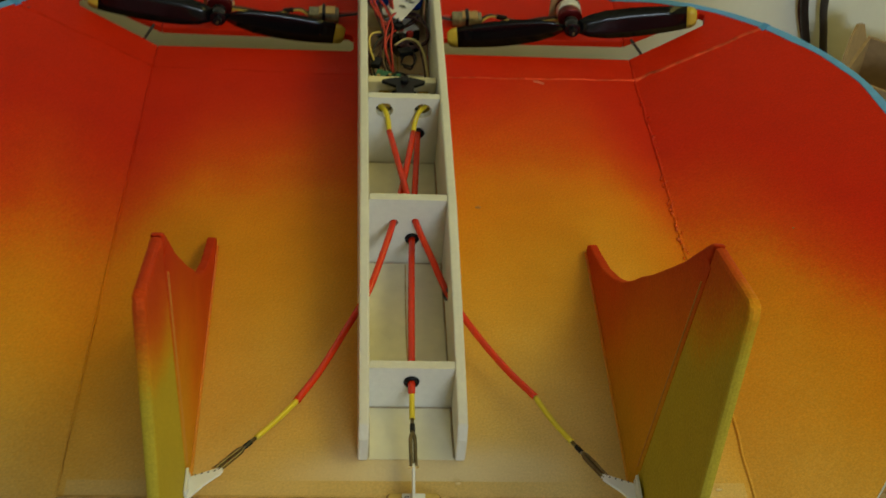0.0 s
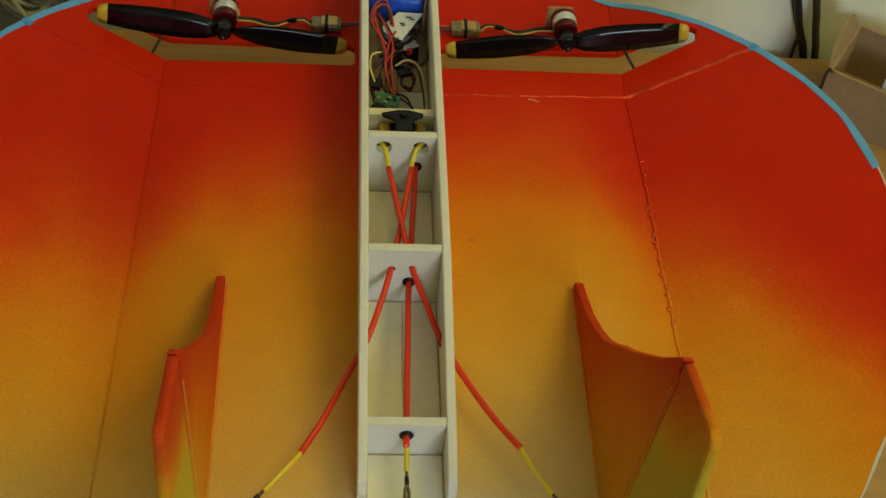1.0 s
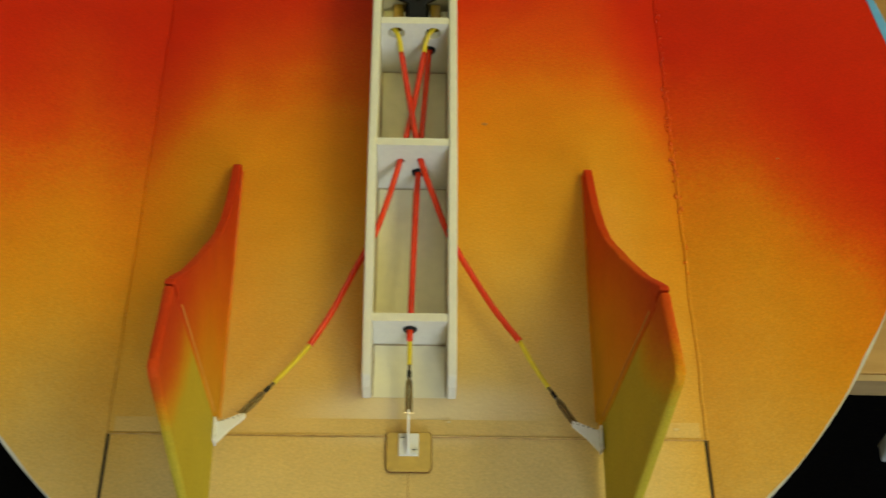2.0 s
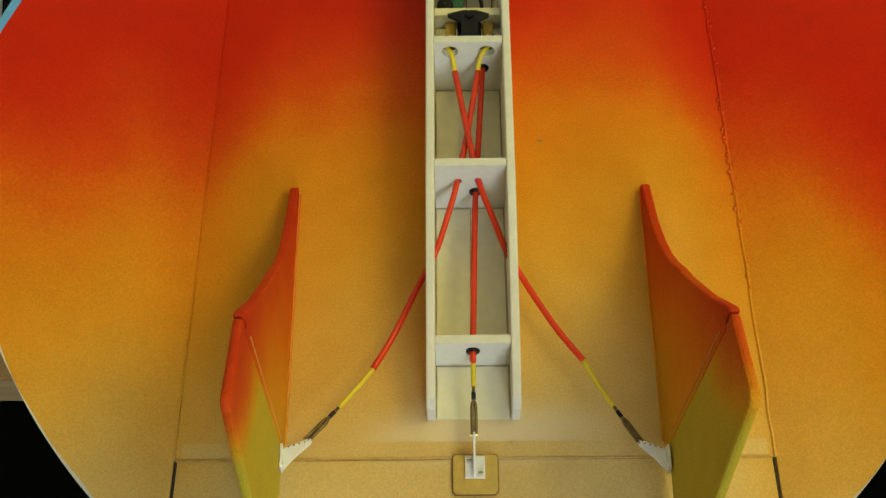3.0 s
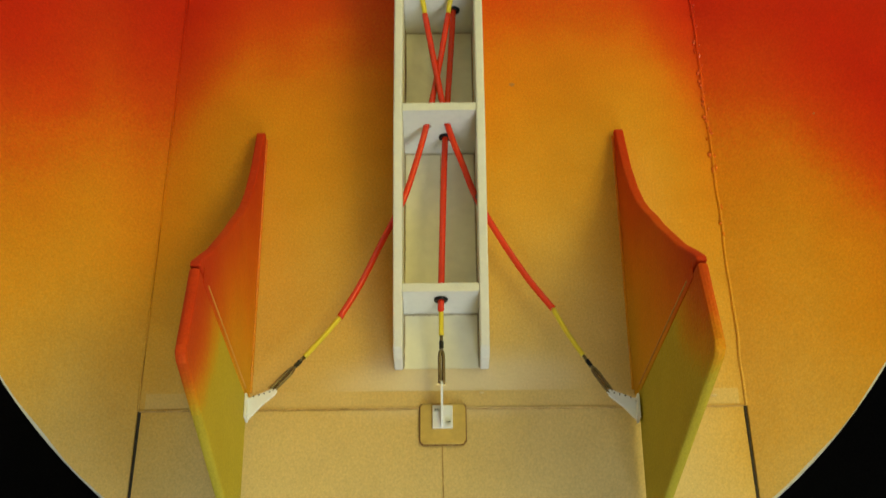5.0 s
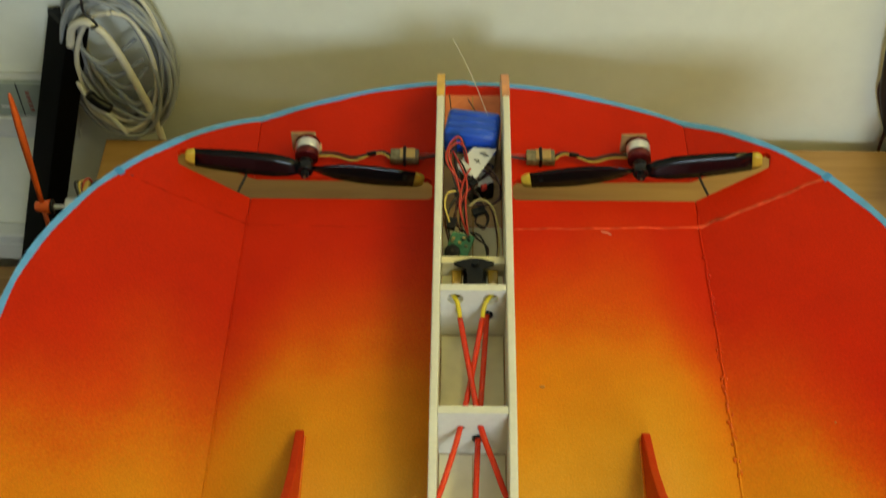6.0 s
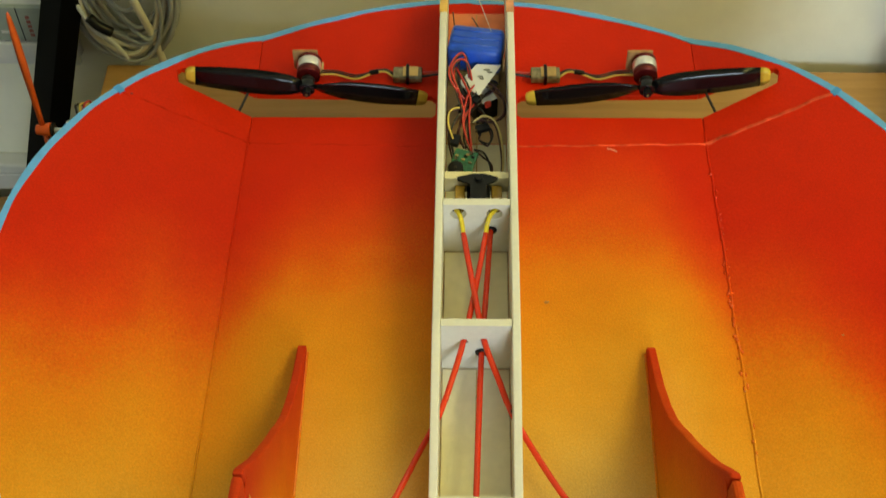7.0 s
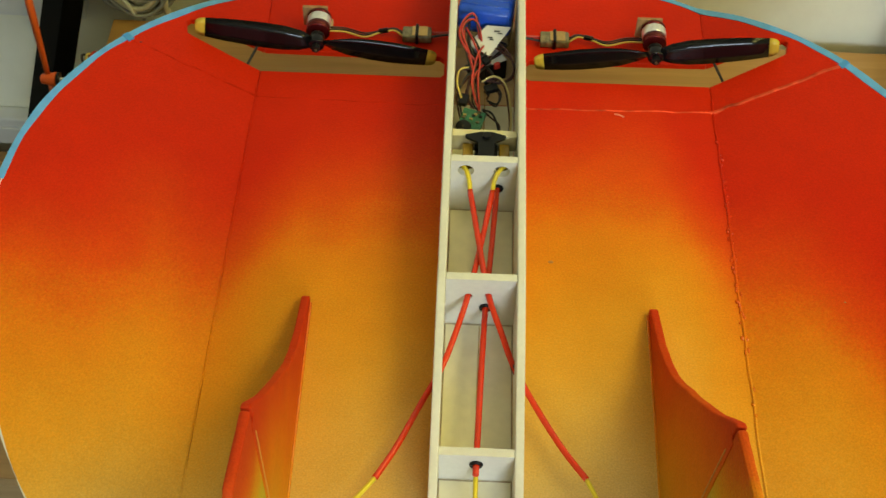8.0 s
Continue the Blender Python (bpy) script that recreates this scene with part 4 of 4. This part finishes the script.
# the loom: a tangle of thin servo leads
loom = thing("wiring_loom", (0, 0.41, 0.001), "tangle of red, black and yellow servo leads", "wiring")
rng = random.Random(11)
LOOPS = [
    (WIRE_RED, [(-0.004, 0.441, 0.026), (-0.010, 0.462, 0.047), (-0.018, 0.457, 0.049), (-0.0225, 0.442, 0.046), (-0.017, 0.431, 0.040), (-0.008, 0.425, 0.031)]),
    (WIRE_RED, [(-0.002, 0.438, 0.026), (-0.007, 0.455, 0.044), (-0.015, 0.454, 0.050), (-0.0205, 0.444, 0.047), (-0.014, 0.428, 0.038), (-0.009, 0.410, 0.028)]),
    (WIRE_RED, [(0.000, 0.448, 0.026), (-0.003, 0.437, 0.036), (-0.008, 0.425, 0.034), (-0.011, 0.405, 0.028), (-0.007, 0.390, 0.020)]),
    (WIRE_RED, [(-0.017, 0.453, 0.042), (-0.011, 0.440, 0.040), (-0.005, 0.425, 0.034), (-0.006, 0.408, 0.028), (-0.004, 0.386, 0.016)]),
    (WIRE_RED, [(0.004, 0.432, 0.024), (-0.004, 0.420, 0.030), (-0.010, 0.408, 0.027), (-0.008, 0.394, 0.021), (-0.003, 0.383, 0.014)]),
    (WIRE_BROWN, [(0.003, 0.440, 0.026), (-0.005, 0.426, 0.031), (-0.012, 0.412, 0.028), (-0.014, 0.398, 0.022), (-0.010, 0.388, 0.015)]),
    (WIRE_BROWN, [(0.006, 0.452, 0.026), (0.014, 0.440, 0.034), (0.021, 0.428, 0.033), (0.022, 0.414, 0.028), (0.012, 0.408, 0.025), (0.000, 0.410, 0.027)]),
    (WIRE_BLACK, [(0.012, 0.458, 0.022), (0.017, 0.448, 0.028), (0.010, 0.440, 0.027), (0.003, 0.432, 0.026)]),
    (WIRE_BLACK, [(-0.006, 0.418, 0.030), (-0.016, 0.410, 0.028), (-0.021, 0.396, 0.022), (-0.018, 0.380, 0.014), (-0.016, 0.366, 0.010)]),
    (WIRE_BLACK, [(0.000, 0.402, 0.024), (0.008, 0.405, 0.024), (0.013, 0.398, 0.022), (0.010, 0.390, 0.019), (0.002, 0.394, 0.018)]),
    (WIRE_BLACK, [(-0.002, 0.386, 0.016), (0.006, 0.384, 0.014), (0.011, 0.374, 0.010), (0.012, 0.362, 0.005), (0.009, 0.350, 0.003)]),
    (WIRE_CREAM, [(-0.003, 0.405, 0.028), (0.006, 0.408, 0.032), (0.015, 0.402, 0.032), (0.020, 0.388, 0.026), (0.0215, 0.370, 0.016), (0.018, 0.352, 0.006)]),
    (WIRE_YELLOW, [(-0.012, 0.420, 0.030), (-0.021, 0.416, 0.030), (-0.0228, 0.404, 0.028), (-0.019, 0.392, 0.022)]),
    (WIRE_BLACK, [(0.001, 0.424, 0.026), (0.006, 0.416, 0.026), (0.006, 0.404, 0.022), (0.002, 0.398, 0.020)]),
    (WIRE_BLACK, [(-0.012, 0.433, 0.030), (-0.004, 0.428, 0.034), (0.000, 0.433, 0.034), (-0.002, 0.441, 0.030)]),
]
for mat, pts in LOOPS:
    part("lead", rod(pts, 0.00085, 7, 7), mat, loom, smooth=True)
    near = [(x + rng.uniform(-0.002, 0.002), y + rng.uniform(-0.0025, 0.0025), max(0.002, z - 0.0024)) for x, y, z in pts]
    part("lead", rod(near, 0.0008, 7, 7), WIRE_BLACK if mat is WIRE_RED else WIRE_BROWN, loom, smooth=True)
for x, y, z, turn in ((-0.011, 0.423, 0.026, 30), (-0.002, 0.428, 0.031, -40), (0.005, 0.402, 0.024, 20), (-0.017, 0.392, 0.020, 75)):
    part("connector", slab(-0.0055, -0.0035, -0.002, 0.0055, 0.0035, 0.002, turned(x, y, turn, z), cut=0.0005), BLACK_PLASTIC, loom, "black plug")

alarm = thing("buzzer_board", (-0.010, 0.37, 0.001), "small green circuit board with a round black buzzer", "circuit board")
m = turned(-0.0110, 0.3705, -18, 0.014) @ Matrix.Rotation(radians(10), 4, "X")
part("board", slab(-0.0095, -0.0130, 0.0, 0.0095, 0.0130, 0.0030, m, cut=0.0005), BOARD_GREEN, alarm)
bm = disc((0, 0, 0), (0, 0, 1), 0.0062, 0.0055, 24, cut=0.0006)
bm.transform(m @ Matrix.Translation((-0.003, -0.0075, 0.0056)))
part("buzzer", bm, BLACK_PLASTIC, alarm, "", True)
bm = disc((0, 0, 0), (0, 0, 1), 0.0012, 0.0008, 12)
bm.transform(m @ Matrix.Translation((-0.003, -0.0075, 0.0085)))
part("buzzer_hole", bm, DARK_GAP, alarm)
rng = random.Random(5)
for n in range(9):
    x, y = rng.uniform(-0.007, 0.007), rng.uniform(0.001, 0.0115)
    part("component", slab(x - 0.0013, y - 0.0008, 0.0030, x + 0.0013, y + 0.0008, 0.0042, m), (BRASS, BLACK_PLASTIC, LINK_STEEL)[n % 3], alarm)
part("board_pad", slab(-0.007, -0.009, -0.0125, 0.007, 0.009, -0.0002, m), TAN_FOAM, alarm)

rail = part("servo_rail", slab(-0.0247, 0.3295, 0.030, 0.0247, 0.3365, 0.0465, cut=0.0006), material("cream_foam_rail", (0.72, 0.64, 0.40), 0.6, grain=0.06, scale=150), aircraft, "cream foam rail in front of the servo")
servo = thing("servo", (0.0, 0.315, 0.001), "black and amber servo in the equipment box", "servo")
part("body", slab(-0.0075, 0.3035, 0.0012, 0.0105, 0.3285, 0.040, cut=0.001), BLACK_PLASTIC, servo)
for x in (-0.0125, 0.0155):
    part("mount_ear", slab(x - 0.004, 0.3075, 0.0012, x + 0.004, 0.3285, 0.0400, cut=0.001), GOLD_CASE, servo, "amber translucent case", bevel=0.0006)
    part("screw", disc((x, 0.3130, 0.0405), (0, 0, 1), 0.0022, 0.002, 14, cut=0.0004), BRASS, servo)
part("arm", plate([(-0.0150, 0.3290), (-0.0145, 0.3265), (-0.0050, 0.3215), (-0.0045, 0.3040), (0.0075, 0.3040), (0.0080, 0.3215), (0.0160, 0.3262), (0.0165, 0.3290), (0.0060, 0.3325), (-0.0030, 0.3325)], 0.0026, lambda x, y: 0.0490), BLACK_PLASTIC, servo, "black servo arm", bevel=0.0006)
part("spindle", disc((0.0015, 0.3270, 0.0460), (0, 0, 1), 0.0032, 0.0110, 16, cut=0.0005), BLACK_PLASTIC, servo)
part("second_body", slab(-0.0238, 0.3035, 0.0012, -0.0172, 0.3190, 0.034, cut=0.001), BLACK_PLASTIC, servo)

# ---- on the wall ----
def at_wall(x, out, z):
    """A place that stands out from the back wall."""
    return ROOM @ Vector((x, BACK - out, z))


socket_rail = thing("socket_trunking", at_wall(-0.60, 0, -0.16), "white wall trunking with a grey socket plate", "trunking")
part("trunking_body", slab(-1.50, BACK - 0.012, -0.166, -0.415, BACK - 0.0005, -0.092, ROOM), TRUNKING, socket_rail, bevel=0.003)
part("trunking_lip", slab(-1.50, BACK - 0.020, -0.170, -0.415, BACK - 0.0125, -0.140, ROOM), TRUNKING, socket_rail, bevel=0.002)
plate_ob = part("socket_plate", slab(-0.60, BACK - 0.018, -0.137, -0.437, BACK - 0.0125, -0.0915, ROOM), SOCKET, socket_rail, "grey-green socket plate", bevel=0.001)
part("socket_slot", slab(-0.505, BACK - 0.0188, -0.109, -0.498, BACK - 0.0182, -0.104, ROOM), INK, plate_ob)
part("socket_slot", slab(-0.488, BACK - 0.0188, -0.126, -0.478, BACK - 0.0182, -0.123, ROOM), TRUNKING, plate_ob)
part("plate_joint", slab(-0.4665, BACK - 0.0188, -0.137, -0.4655, BACK - 0.0182, -0.0915, ROOM), INK, plate_ob)
for n in range(5):
    part("print_bar", slab(-0.4585, BACK - 0.0188, -0.130 + 0.006 * n, -0.4545, BACK - 0.0182, -0.1265 + 0.006 * n, ROOM), material("dull_red_ink", (0.30, 0.08, 0.07), 0.5), plate_ob)

low_rail = thing("cable_trunking", at_wall(-0.8, 0, -0.37), "white plastic cable trunking low on the wall", "trunking")
part("trunking_body", slab(-1.50, BACK - 0.022, -0.374, -0.42, BACK - 0.0005, -0.332, ROOM), TRUNKING, low_rail, bevel=0.003)
part("trunking_lid", slab(-1.50, BACK - 0.0255, -0.370, -0.42, BACK - 0.0225, -0.344, ROOM), TRUNKING, low_rail, bevel=0.001)
top_rail = thing("wall_shelf", at_wall(-0.7, 0, 0.072), "cream wall shelf edge above the cables", "shelf")
part("shelf_board", slab(-1.2, BACK - 0.05, 0.0720, -0.334, BACK - 0.0005, 0.095, ROOM), CABLE_WHITE, top_rail, bevel=0.002)
panel = thing("wooden_panel", at_wall(-0.8, 0.03, FLOOR_Z), "brown wooden panel standing against the wall", "panel")
part("board", slab(-1.3, BACK - 0.045, FLOOR_Z, -0.43, BACK - 0.0265, -0.382, ROOM), DESK_WOOD, panel, bevel=0.002)

# the leaning black beam
beam = thing("leaning_beam", (-0.69, 0.40, FLOOR_Z), "matt black square beam leaning on the wall", "beam")
a, b = at_wall(-0.391, 0.016, -0.003), Vector((-0.645, 0.445, FLOOR_Z))
m = Matrix.Translation(b) @ (a - b).to_track_quat("Z", "Y").to_matrix().to_4x4()
part("tube", slab(-0.0185, -0.012, 0.012, 0.0185, 0.012, (a - b).length, m, cut=0.001), material("matt_black_paint", (0.002, 0.002, 0.0022), 0.6, grain=0.1, scale=80, gloss=0.06), beam)
part("rim_cap", slab(-0.0190, -0.0125, (a - b).length - 0.004, 0.0190, 0.0125, (a - b).length + 0.0015, m, cut=0.0008), material("dark_cut_edge", (0.015, 0.015, 0.015), 0.6, gloss=0.2), beam)

# the coil of cable on its hook
coil = thing("cable_coil", at_wall(-0.35, 0.012, -0.07), "grey network cable coiled on a wall hook", "cable coil")
rng = random.Random(21)
for n in range(26):
    cx, cz = -0.3490 + rng.uniform(-0.007, 0.007), -0.048 + rng.uniform(-0.010, 0.008)
    rx, rz = 0.048 * rng.uniform(0.80, 1.06), 0.095 * rng.uniform(0.80, 1.03)
    tilt, out = rng.uniform(-0.16, 0.16), 0.006 + 0.0013 * n
    pts = []
    for k in range(15):
        t = 2 * math.pi * k / 14
        u, w = rx * math.sin(t), rz * math.cos(t)
        pts.append(at_wall(cx + u * math.cos(tilt) - w * math.sin(tilt), max(0.004, out + rng.uniform(-0.003, 0.003)), cz + u * math.sin(tilt) + w * math.cos(tilt)))
    part("cable_turn", rod(pts, rng.choice((0.0021, 0.0024, 0.0027)), 8, 5), CABLE_GREY if n % 5 else CABLE_WHITE, coil, smooth=True)
for k in range(5):
    x, z = -0.388 + 0.008 * k, -0.030 - 0.018 * k
    part("cable_turn", rod([at_wall(x, 0.030, z + 0.012), at_wall(x + 0.028, 0.042, z - 0.008 + 0.002 * (k % 3)), at_wall(x + 0.062 - 0.005 * k, 0.030, z + 0.014 - 0.009 * (k % 2))], 0.0022, 8, 6), CABLE_GREY, coil, smooth=True)
part("loose_cable", rod([at_wall(-0.388, 0.040, -0.018), at_wall(-0.378, 0.044, 0.010), at_wall(-0.362, 0.046, 0.017), at_wall(-0.345, 0.046, -0.006), at_wall(-0.329, 0.044, -0.070), at_wall(-0.323, 0.030, -0.150), at_wall(-0.324, 0.022, -0.30)], 0.0040, 10, 8), CABLE_WHITE, coil, "thick ivory cable", True)
part("loose_cable", rod([at_wall(-0.392, 0.040, -0.065), at_wall(-0.380, 0.044, -0.095), at_wall(-0.366, 0.044, -0.108), at_wall(-0.355, 0.038, -0.140), at_wall(-0.350, 0.026, -0.165), at_wall(-0.350, 0.020, -0.30)], 0.0024, 8, 8), TRUNKING, coil, "pale grey cable", True)
part("joiner", rod([at_wall(-0.381, 0.046, -0.076), at_wall(-0.373, 0.048, -0.085), at_wall(-0.361, 0.048, -0.094)], 0.0052, 10, 4), BLACK_PLASTIC, coil, "black cable joiner", True)
part("hook", rod([at_wall(-0.364, 0.040, 0.0718), at_wall(-0.364, 0.046, 0.064), at_wall(-0.361, 0.050, 0.048), at_wall(-0.361, 0.052, 0.036), at_wall(-0.354, 0.054, 0.028), at_wall(-0.351, 0.054, 0.021), at_wall(-0.357, 0.054, 0.017)], 0.0014, 7, 6), WIRE_BLACK, coil, "bent black wire hook", True)

# cables that hang down the wall on the other side
hanging = thing("hanging_cables", at_wall(0.43, 0.01, -0.1), "black cables hanging down the wall", "cables")
for r, mat, pts in (
    (0.0042, WIRE_BLACK, [(0.385, 0.014, 0.45), (0.392, 0.012, 0.10), (0.404, 0.010, -0.05), (0.418, 0.010, -0.11), (0.440, 0.010, -0.178), (0.445, 0.012, -0.32)]),
    (0.0040, material("grey_black_cable", (0.045, 0.042, 0.038), 0.45), [(0.425, 0.012, 0.45), (0.424, 0.012, 0.10), (0.425, 0.010, -0.05), (0.436, 0.010, -0.11), (0.451, 0.010, -0.178), (0.455, 0.012, -0.32)]),
    (0.0017, WIRE_BROWN, [(0.392, 0.016, 0.45), (0.398, 0.014, 0.05), (0.405, 0.008, -0.04), (0.404, 0.006, -0.075), (0.413, 0.006, -0.105), (0.424, 0.006, -0.135), (0.424, 0.008, -0.165), (0.430, 0.010, -0.32)]),
):
    part("cable", rod([at_wall(*p) for p in pts], r, 10, 8), mat, hanging, smooth=True)

# ---- on the desk ----
carton = thing("cardboard_box", (0.52, 0.55, DESK_Z), "open brown cardboard box standing on the desk", "box")
m = turned(0.4215, 0.5515, -34, DESK_Z)
W, D, H, T = 0.26, 0.085, 0.062, 0.003
part("base", slab(0, 0, 0.0004, W, D, T, m), CARDBOARD, carton)
part("side", slab(0, 0, T, W, T, H, m), CARDBOARD, carton)
part("side", slab(0, D - T, T, W, D, H, m), CARDBOARD, carton)
part("side", slab(0, T, T, T, D - T, H, m), CARDBOARD, carton)
part("side", slab(W - T, T, T, W, D - T, H, m), CARDBOARD, carton)
flap = [(0.004, H - 0.004), (0.014, H + 0.012), (0.032, H + 0.024), (0.050, H + 0.028), (0.068, H + 0.020), (0.081, H - 0.004)]
bm = upright(flap, -0.0032 + 0.20 * H, 0.0030, -0.20)
bm.transform(m)
part("flap", bm, CARDBOARD, carton, "raised end flap")
part("corner_line", rod([m @ Vector((-0.0012, -0.0008, 0.004)), m @ Vector((-0.0012, -0.0008, H - 0.003)), m @ Vector((0.004, -0.0012, H - 0.0005))], 0.0015, 6, 4), WIRE_BLACK, carton, "black line along the corner")
papers = thing("folded_papers", (0.52, 0.54, DESK_Z + 0.02), "folded white and cream papers in the cardboard box", "paper")
part("sheet", slab(0.050, 0.012, T + 0.0005, 0.16, 0.020, H + 0.006, m @ Matrix.Rotation(radians(-4), 4, "X")), LABEL_WHITE, papers)
part("sheet", slab(0.075, 0.030, T + 0.0005, 0.19, 0.060, H - 0.006, m, cut=0.002), material("cream_paper", (0.70, 0.64, 0.42), 0.6), papers, "cream folded sheet")

ruler = thing("metal_strip", (0.55, 0.218, DESK_Z), "flat grey metal strip lying on the desk", "metal strip")
part("strip", slab(0.30, -0.438, DESK_Z + 0.0004, 0.95, -0.402, DESK_Z + 0.012, DESK), GREY_METAL, ruler, bevel=0.001)

plug_lead = thing("plug_cable", (0.47, 0.10, DESK_Z - 0.03), "dark grey cable with a white plug hanging under the desk", "cable")
part("lead", rod([(0.44, 0.20, DESK_Z - 0.0285), (0.455, 0.16, -0.215), (0.456, 0.142, -0.260), (0.452, 0.134, -0.300), (0.448, 0.130, -0.322)], 0.0075, 10, 6), material("grey_rubber", (0.035, 0.04, 0.035), 0.5, grain=0.15, scale=120), plug_lead, smooth=True)
part("plug", slab(0.438, 0.120, -0.350, 0.458, 0.140, -0.320, cut=0.004), TRUNKING, plug_lead, "white plug", True)

# the other model that lies under the wing, its orange propeller beside the desk
other = thing("small_model_aircraft", (-0.30, 0.49, DESK_Z), "small model fuselage with an orange propeller", "model aircraft")
part("fuselage", slab(-0.355, 0.472, DESK_Z, -0.270, 0.520, -0.068, cut=0.004), material("dark_foam", (0.03, 0.03, 0.035), 0.6, grain=0.1, scale=120), other, "dark foam fuselage", bevel=0.001)
part("motor_plate", slab(-0.3595, 0.478, -0.108, -0.3555, 0.514, -0.066, cut=0.0006), PLY, other)
part("motor", disc((-0.3685, 0.497, -0.084), (1, 0, 0), 0.0095, 0.017, 24, cut=0.001), STEEL, other, "small bright motor", True)
part("shaft", disc((-0.385, 0.4975, -0.084), (1, 0, 0), 0.0022, 0.020, 12), STEEL, other)
spinner = part("propeller", disc((-0.3995, 0.498, -0.084), (-1, 0, 0), 0.0068, 0.014, 20, tip=0.0045, cut=0.001), ORANGE_PLASTIC, other, "orange plastic propeller", True)
part("rubber_ring", disc((-0.3905, 0.498, -0.084), (1, 0, 0), 0.0066, 0.0028, 18, cut=0.0008), BLACK_PLASTIC, spinner, "black rubber ring", True)
for turn in (0, 180):
    bm = bmesh.new()
    rows = []
    for r, chord, angle in ((0.003, 0.005, 80), (0.020, 0.0055, 84), (0.045, 0.0062, 82), (0.075, 0.0070, 74), (0.105, 0.0065, 66), (0.125, 0.0042, 60), (0.131, 0.002, 58)):
        c, s = math.cos(radians(angle)), math.sin(radians(angle))
        rows.append([bm.verts.new((u * chord * s + w * 0.0012 * c, u * chord * c - w * 0.0012 * s, r)) for u, w in ((-0.5, 0), (0, 0.9), (0.5, 0), (0, -0.3))])
    for p, q in zip(rows, rows[1:]):
        for k in range(4):
            bm.faces.new((p[k], p[(k + 1) % 4], q[(k + 1) % 4], q[k]))
    bm.faces.new(rows[0])
    bm.faces.new(rows[-1][::-1])
    bm.transform(Matrix.Translation((-0.3995, 0.498, -0.084)) @ Matrix.Rotation(radians(turn - 5), 4, "X") @ Matrix.Diagonal((1, 1, 1.03, 1)))
    part("blade", bm, ORANGE_PLASTIC, spinner, smooth=True)
for mat, d in ((WIRE_YELLOW, 0.0), (WIRE_RED, 0.004), (WIRE_BLACK, -0.004)):
    part("motor_lead", rod([(-0.362, 0.500 + d, -0.076), (-0.364 + d, 0.512, -0.066), (-0.358, 0.520 + d, -0.075), (-0.354, 0.520, -0.10)], 0.0012, 7, 6), mat, other, smooth=True)

# the lamp over the desk and the window behind
lamp = thing("ceiling_lamp", (0.78, 0.14, CEIL_Z), "square warm white ceiling lamp", "lamp")
part("housing", slab(0.20, -0.44, 1.56, 1.36, 0.72 - 0.12, 1.60, cut=0.004), TRUNKING, lamp)
part("stem", disc((0.78, 0.14, (1.60 + CEIL_Z) / 2), (0, 0, 1), 0.012, CEIL_Z - 1.601, 14), TRUNKING, lamp)
window = thing("window", ROOM @ Vector((0.69, -3.35, WIN_Z0)), "white framed window in the wall", "window", kind="structure")
for x0, z0, x1, z1 in ((WIN_X0, WIN_Z0, WIN_X1, WIN_Z0 + 0.04), (WIN_X0, WIN_Z1 - 0.04, WIN_X1, WIN_Z1), (WIN_X0, WIN_Z0 + 0.0403, WIN_X0 + 0.04, WIN_Z1 - 0.0403), (WIN_X1 - 0.04, WIN_Z0 + 0.0403, WIN_X1, WIN_Z1 - 0.0403)):
    part("window_frame", slab(x0 + 0.0005, -3.385, z0 + 0.0005, x1 - 0.0005, -3.345, z1 - 0.0005, ROOM), TRUNKING, window)
GLASS = material("window_glass", (0.95, 0.97, 0.97), 0.02)
GLASS.node_tree.nodes["Principled BSDF"].inputs["Transmission Weight"].default_value = 1.0
pane = part("pane", slab(WIN_X0 + 0.041, -3.367, WIN_Z0 + 0.041, WIN_X1 - 0.041, -3.363, WIN_Z1 - 0.041, ROOM), GLASS, window, "clear glass pane")
pane.visible_shadow = False

# the seat in front of the desk
stool = thing("stool", (0.02, -0.14, FLOOR_Z), "dark grey padded stool in front of the desk", "stool")
part("seat", slab(-0.29, -0.38, -0.510, 0.33, 0.085, -0.450, cut=0.012), material("dark_grey_upholstery", (0.010, 0.011, 0.010), 0.85, grain=0.15, scale=250, bump=0.3, bump_scale=500, gloss=0.2), stool, smooth=True)
for x in (-0.25, 0.29):
    for y in (-0.34, 0.045):
        part("leg", rod([(x, y, -0.5103), (x, y, FLOOR_Z)], 0.014, 12, 1), BLACK_PLASTIC, stool)
